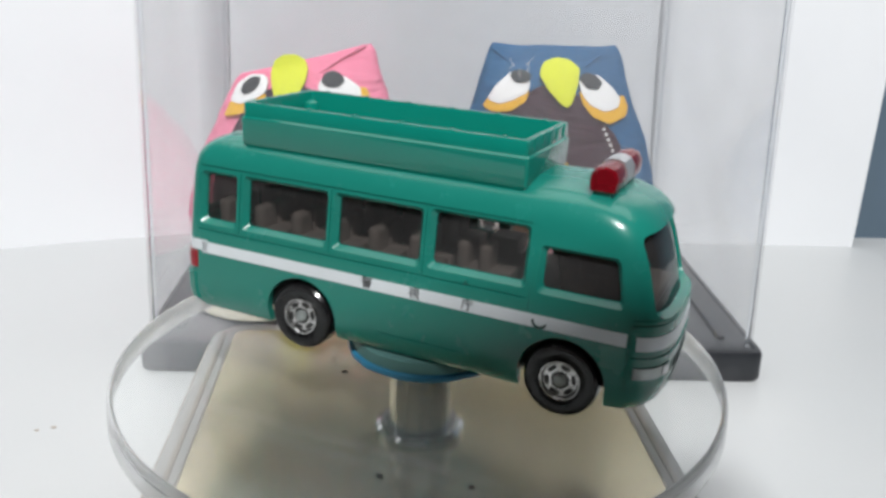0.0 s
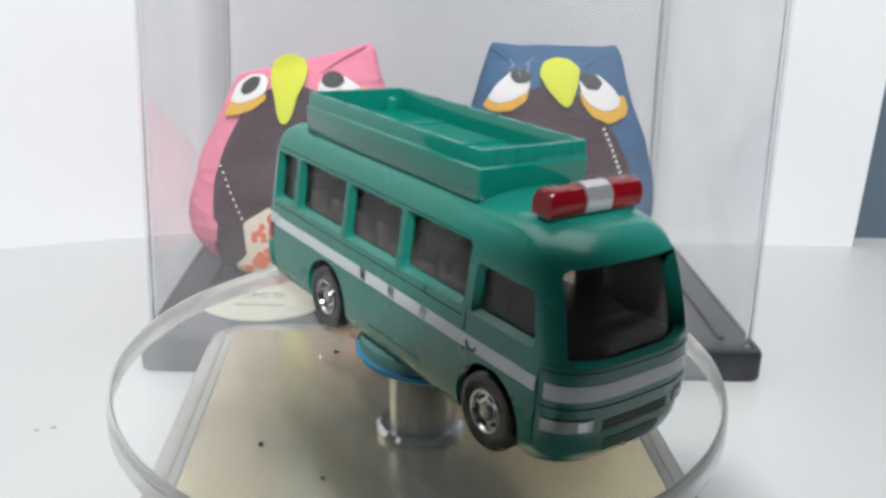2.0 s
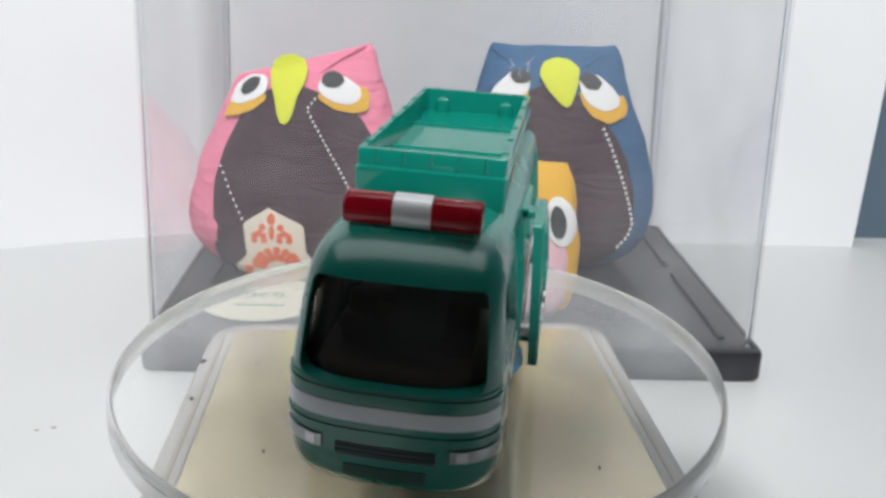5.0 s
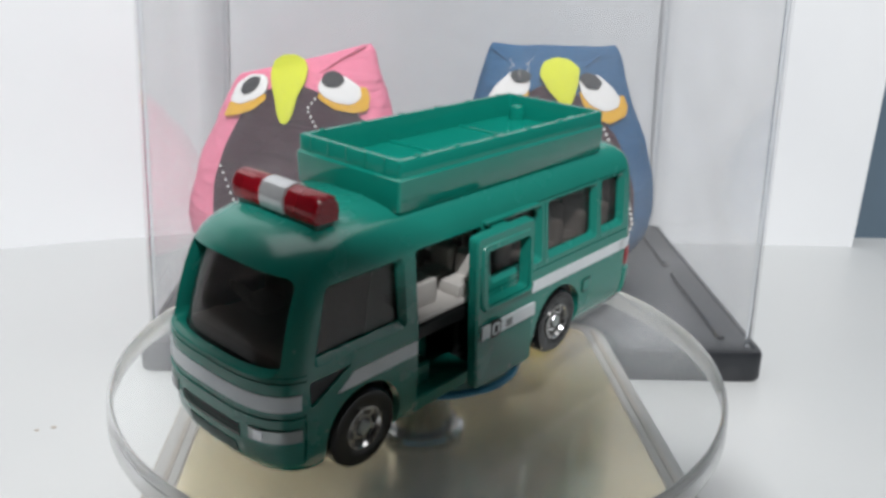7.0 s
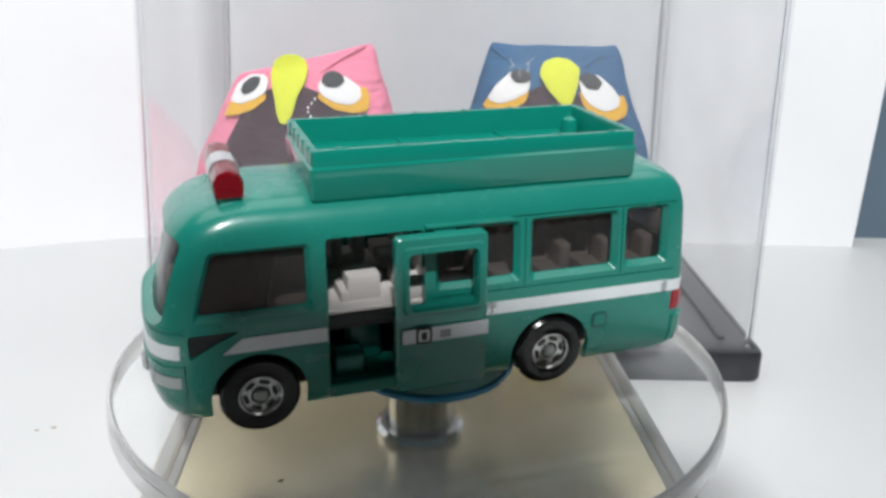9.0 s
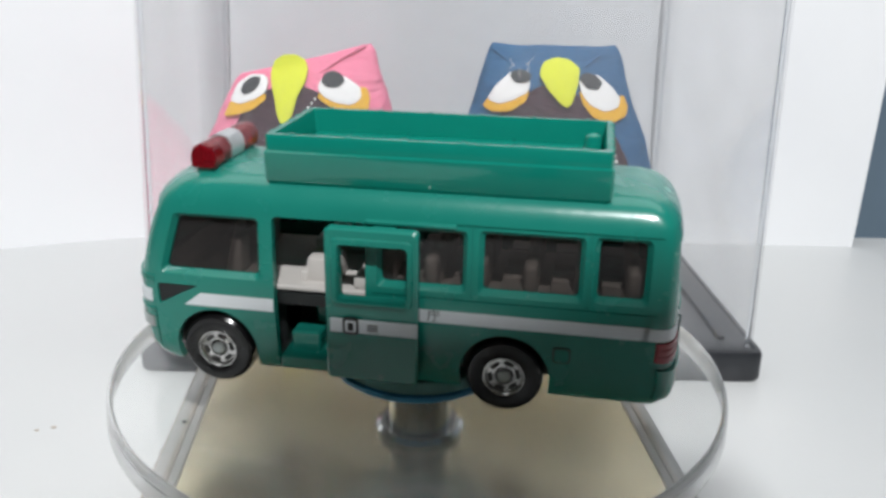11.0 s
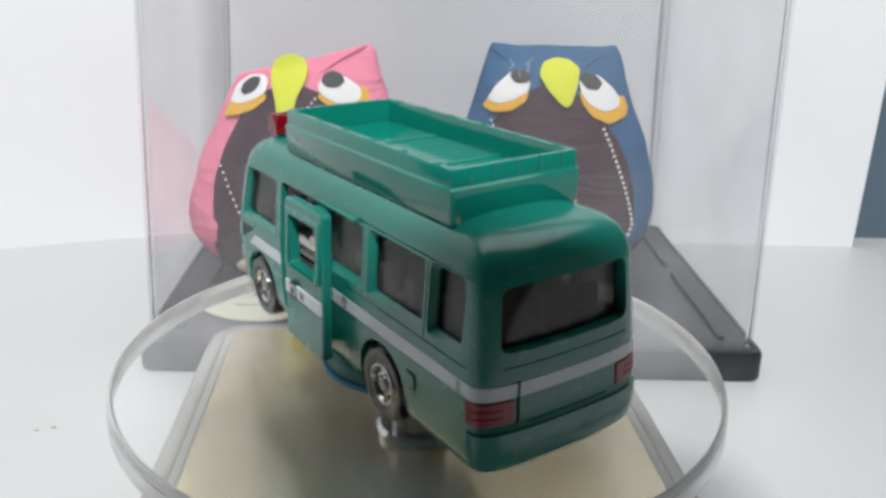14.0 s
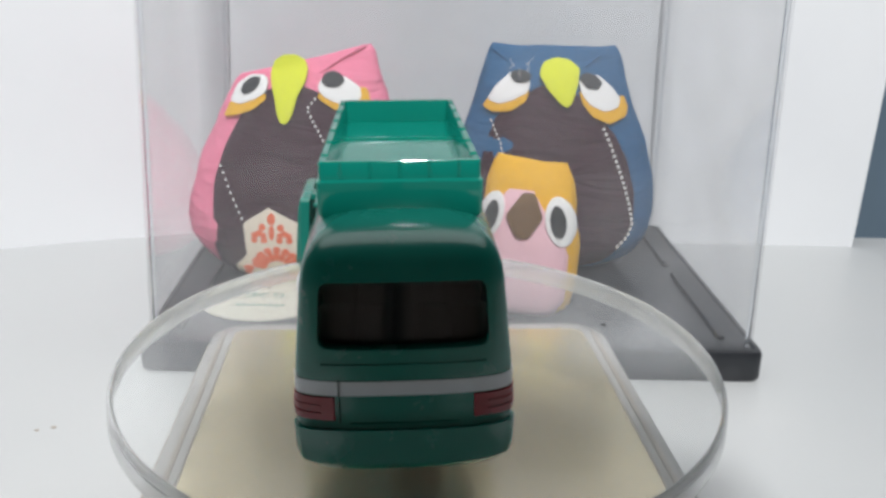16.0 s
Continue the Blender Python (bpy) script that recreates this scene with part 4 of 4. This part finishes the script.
def pink_owl():
    owl = thing("stuffed_owl", pose(-0.0382, 0.1195, 0.0085), "pink crepe stuffed owl with dark plum belly and lime beak", "stuffed toy", "owls in the case")
    wide = [(u, w * 1.08) for u, w in WIDE]
    bag = Bag(62.4, wide, DEEP, 0.2, 0.25, 3.0, 2.5)
    to = lambda pts: [(-38.5 + 38.2 + (u - 520) * 0.1565, 55.9 - (v - 150) * 0.165) for u, v in pts]
    bm = bmesh.new()
    bag.mesh(bm, 1.0)
    part("body", bm, M_PINK, owl, "pink crepe cloth body", 60)
    bm = bmesh.new()
    pad(bag, bm, to([(470, 160), (430, 195), (400, 250), (380, 310), (378, 370), (378, 430), (387, 480), (405, 515), (470, 545), (560, 548), (640, 530),
                     (690, 480), (708, 420), (706, 350), (690, 280), (665, 225), (640, 190), (590, 165), (540, 150), (505, 150)]), 0.1, 0.7, 9, 90)
    part("belly", bm, M_PLUM, owl, "dark plum cloth belly", 60)
    for poly, mat, lab, lift in (([(393, 205), (405, 180), (440, 172), (470, 162), (475, 172), (450, 190), (420, 200)], M_ORANGE, "eye_rim", 1.1),
                                 ([(567, 165), (580, 150), (640, 150), (655, 148), (663, 165), (660, 186), (635, 190), (600, 184)], M_ORANGE, "eye_rim", 1.1),
                                 ([(405, 178), (418, 150), (440, 136), (466, 134), (476, 142), (474, 160), (455, 172), (425, 182)], M_WHITEFELT, "eye", 1.7),
                                 ([(568, 150), (574, 135), (592, 126), (620, 133), (645, 148), (648, 165), (630, 176), (600, 172), (578, 162)], M_WHITEFELT, "eye", 1.7),
                                 ([(425, 160), (432, 146), (448, 137), (462, 138), (460, 150), (448, 161), (432, 166)], M_GREYFELT, "pupil", 2.4),
                                 ([(574, 140), (580, 126), (596, 122), (612, 128), (618, 138), (606, 147), (588, 148)], M_GREYFELT, "pupil", 2.4),
                                 ([(480, 130), (486, 110), (502, 100), (525, 99), (542, 107), (549, 122), (545, 142), (532, 165), (526, 190), (518, 206), (506, 209),
                                   (498, 195), (492, 170), (484, 150)], M_LIME, "beak", 2.2)):
        bm = bmesh.new()
        pad(bag, bm, rounded(to(poly), 0.8, 3), lift, 0.9, 4, 48, 0.5 if lab == "beak" else 0.0)
        part(lab, bm, mat, owl, mat.name.replace("_", " "), 50)
    for poly in ([(652, 84), (612, 104), (572, 128), (568, 124), (606, 97), (648, 80)],):
        bm = bmesh.new()
        pad(bag, bm, to(poly), 0.0, 0.5, 3, 40, 0.5)
        part("fold", bm, M_PINK, owl, "", 60)
    stitches(bag, "stitching", to([(391, 278), (438, 372)]), 9, owl)
    stitches(bag, "stitching", to([(567, 165), (550, 185), (612, 282), (655, 360)]), 26, owl)
    bm = bmesh.new()
    pad(bag, bm, to([(484, 346), (548, 376), (551, 424), (568, 450), (562, 500), (520, 530), (440, 520), (425, 490), (415, 460), (442, 432), (438, 374)]),
        1.1, 0.5, 5, 60)
    patch = part("brocade_patch", bm, M_BROCADE, owl, "cream brocade patch with orange flowers", 60)
    motif = [oval(490 + 0, 374, 6, 9, 0), oval(474, 388, 5, 5), oval(506, 388, 5, 5), oval(490, 397, 4, 12)]
    for s in (-1, 1):
        for k in range(5):
            a = radians(200 - 55 * k)
            motif.append(oval(490 + s * (22 + 9 * math.cos(a)), 407 - 9 * math.sin(a), 5, 4.2))
    for k in range(9):
        a = radians(10 + 20 * k)
        motif.append(oval(497 + 33 * math.cos(a), 465 - 30 * math.sin(a), 13, 4.4, -(10 + 20 * k)))
    for k in range(7):
        a = radians(20 + 23 * k)
        motif.append(oval(497 + 41 * math.cos(a), 465 - 38 * math.sin(a), 6, 5, 0))
    motif += [oval(444, 467, 9, 6), oval(440, 480, 6, 9), oval(452, 490, 8, 5)]
    motif = [[(490 + (x - 490) * 1.05, 364 + (y - 374) * 1.04) for x, y in grow(m, 0.9)] for m in motif]
    for poly in motif:
        bm = bmesh.new()
        pad(bag, bm, to(poly), 1.7, 0.18, 2, 20)
        part("motif", bm, M_MOTIF, patch, "", 60)


def navy_owl():
    owl = thing("stuffed_owl", pose(0.0415, 0.1305, 0.0085), "navy crepe stuffed owl with dark plum belly and lime beak", "stuffed toy", "owls in the case")
    wide = [(u, w * 1.05) for u, w in WIDE]
    bag = Bag(67.0, wide, DEEP, 0.8, 0.0, 3.0, -3.5)
    to = lambda pts: [(38.6 - 41.0 + (u - 990) * 0.170, 58.2 - (v - 135) * 0.162) for u, v in pts]
    bm = bmesh.new()
    bag.mesh(bm, 7.0)
    part("body", bm, M_NAVY, owl, "navy crepe cloth body", 60)
    bm = bmesh.new()
    pad(bag, bm, to([(960, 145), (915, 170), (880, 205), (862, 260), (852, 320), (850, 380), (862, 430), (890, 465), (950, 485), (1030, 485), (1085, 468),
                     (1120, 430), (1135, 390), (1132, 330), (1115, 270), (1090, 225), (1070, 205), (1030, 165), (1010, 148)]), 0.1, 0.7, 9, 90)
    part("belly", bm, M_PLUM, owl, "dark plum cloth belly", 60)
    for poly, mat, lab, lift in (([(858, 185), (872, 165), (920, 160), (938, 152), (932, 172), (905, 190), (875, 193)], M_ORANGE, "eye_rim", 1.1),
                                 ([(1024, 150), (1035, 160), (1090, 165), (1108, 160), (1116, 180), (1112, 195), (1080, 208), (1050, 196), (1032, 175)], M_ORANGE, "eye_rim", 1.1),
                                 ([(866, 172), (880, 148), (905, 124), (930, 122), (940, 138), (935, 155), (910, 170), (885, 178)], M_WHITEFELT, "eye", 1.7),
                                 ([(1024, 135), (1035, 122), (1060, 125), (1085, 145), (1100, 165), (1095, 180), (1070, 186), (1045, 175), (1030, 158)], M_WHITEFELT, "eye", 1.7),
                                 ([(903, 128), (912, 119), (930, 118), (942, 126), (936, 138), (915, 140)], M_GREYFELT, "pupil", 2.4),
                                 ([(1024, 130), (1035, 120), (1055, 124), (1066, 137), (1058, 148), (1038, 146)], M_GREYFELT, "pupil", 2.4),
                                 ([(955, 125), (962, 105), (985, 96), (1008, 99), (1026, 112), (1022, 140), (1012, 170), (1003, 180), (990, 172), (970, 150)],
                                  M_LIME, "beak", 2.2)):
        bm = bmesh.new()
        pad(bag, bm, rounded(to(poly), 0.8, 3), lift, 0.9, 4, 48, 0.5 if lab == "beak" else 0.0)
        part(lab, bm, mat, owl, mat.name.replace("_", " "), 50)
    for poly in ([(872, 86), (890, 100), (912, 116), (915, 112), (893, 95), (876, 82)], [(1070, 92), (1052, 104), (1036, 116), (1033, 112), (1049, 100), (1066, 88)]):
        bm = bmesh.new()
        pad(bag, bm, to(poly), 0.0, 0.5, 3, 40, 0.5)
        part("fold", bm, M_NAVY, owl, "", 60)
    # loose white threads over one eye
    random.seed(8)
    for x, y in ((905, 118), (912, 112), (922, 128), (930, 110), (936, 122)):
        q = bag.front(*to([(x, y)])[0]) + Vector((0, -3.4, 0))
        bm = bmesh.new()
        for k in range(4):
            step = Vector((random.uniform(-0.7, 0.7), random.uniform(-0.3, 0.1), random.uniform(0.2, 1.0)))
            cyl(bm, q, q + step, 0.07, n=6)
            q = q + step * 0.96
        part("loose_thread", bm, M_THREAD, owl, "frayed white thread")
    stitches(bag, "stitching", to([(1068, 212), (1085, 250), (1105, 300), (1122, 350), (1132, 390), (1125, 415), (1105, 438)]), 24, owl, 0.55)
    stitches(bag, "stitching", to([(872, 205), (890, 245), (900, 300)]), 12, owl)


def small_owl():
    owl = thing("stuffed_owl", pose(0.0282, 0.090, 0.0085, 0, 0, -17), "small pale pink stuffed owl with orange hood and brown beak", "stuffed toy", "owls in the case")
    wide = [(0, 8), (0.02, 11), (0.08, 13.2), (0.2, 14), (0.5, 13.8), (0.75, 12.6), (0.88, 11.4), (0.95, 10.5), (1.0, 9.4)]
    deep = [(0, 5), (0.02, 7), (0.08, 8.4), (0.2, 9), (0.5, 8.4), (0.75, 6.6), (0.88, 4.2), (0.95, 2.4), (1.0, 0.8)]
    bag = Bag(42.0, wide, deep, 0.6, -0.05, 1.0, 0.0)
    bm = bmesh.new()
    bag.mesh(bm, 3.0)
    part("body", bm, M_ORANGE, owl, "orange crepe hood and back", 60)
    bm = bmesh.new()
    pad(bag, bm, [(-12, 6), (-9, 0.8), (9, 0.8), (12, 6), (12, 18), (10, 24), (6.5, 28), (1.5, 35), (-5, 35), (-10, 28), (-12, 18)], 0.1, 0.5, 8, 64)
    part("face", bm, M_BLUSH, owl, "pale pink crepe front", 60)
    for s in (-1, 1):
        bm = bmesh.new()
        pad(bag, bm, oval(s * 9.4, 27.6, 3.6, 6.6, s * 18), 0.7, 0.7, 4, 40)
        e = part("eye", bm, M_WHITEFELT, owl, "white felt eye", 50)
        bm = bmesh.new()
        pad(bag, bm, oval(s * 9.0, 27.8, 1.9, 4.3, s * 14), 1.5, 0.5, 3, 32)
        part("pupil", bm, M_GREYFELT, e, "charcoal felt pupil", 50)
    bm = bmesh.new()
    pad(bag, bm, rounded([(-1.0, 34.5), (-5.0, 28.5), (-1.6, 23.0), (1.6, 23.0), (5.0, 28.5), (2.2, 34.5)], 1.0, 3), 0.9, 0.8, 4, 40)
    part("beak", bm, M_BROWN, owl, "brown felt beak", 50)


def table_specks():
    for k, (x, y, r) in enumerate(((-84.0, 36.3, 0.55), (-80.9, 37.6, 0.65))):
        bm = bmesh.new()
        bmesh.ops.create_icosphere(bm, subdivisions=1, radius=r)
        bmesh.ops.scale(bm, vec=(1.2, 0.8, 0.3), verts=bm.verts)
        bmesh.ops.translate(bm, verts=bm.verts, vec=(x, y, 0.1))
        tagged(part("crumb", bm, M_SEAM), "tiny brown crumb on the white table sheet", "crumb", "crumbs on the table")


bus = build_bus()
build_turntable()
platter = build_platter()
build_case()
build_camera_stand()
build_label()
pink_owl()
navy_owl()
small_owl()
table_specks()

# heading of the toy every half second, in degrees
HEADING = [-25.8, -33.1, -40.4, -47.6, -54.8, -61.6, -68.6, -76.5, -84.5, -92.2, -100.0, -108.2, -116.3, -124.3, -132.2, -139.7, -147.2, -154.9, -161.6, -168.9, -176.3, -183.5, -191.4, -199.1, -206.9, -214.7, -222.4, -230.0, -237.5, -245.3, -252.8, -260.0, -267.4]


def motions():
    """The platter turns at an even pace; the bus rides on it and slips a little forward early on."""
    rows_bus, rows_plate = [], []
    for k, a in enumerate(HEADING):
        t = k * 0.5
        ox, turn = (-1.75, 0.4) if t < 1.6 else (0.15, 0.0)
        rows_bus.append((t, pose(0, 0, AXLE, 0, 0, a + turn) @ pose(ox * .001, 0.0033, 0.0002) @ pose(0, 0, 0, 0, 0.95) @ pose(0, 0, 0, -1.7)))
        rows_plate.append((t, pose(0, 0, 0, 0, 0, a)))
    walk(bus, rows_bus)
    walk(platter, rows_plate)


motions()
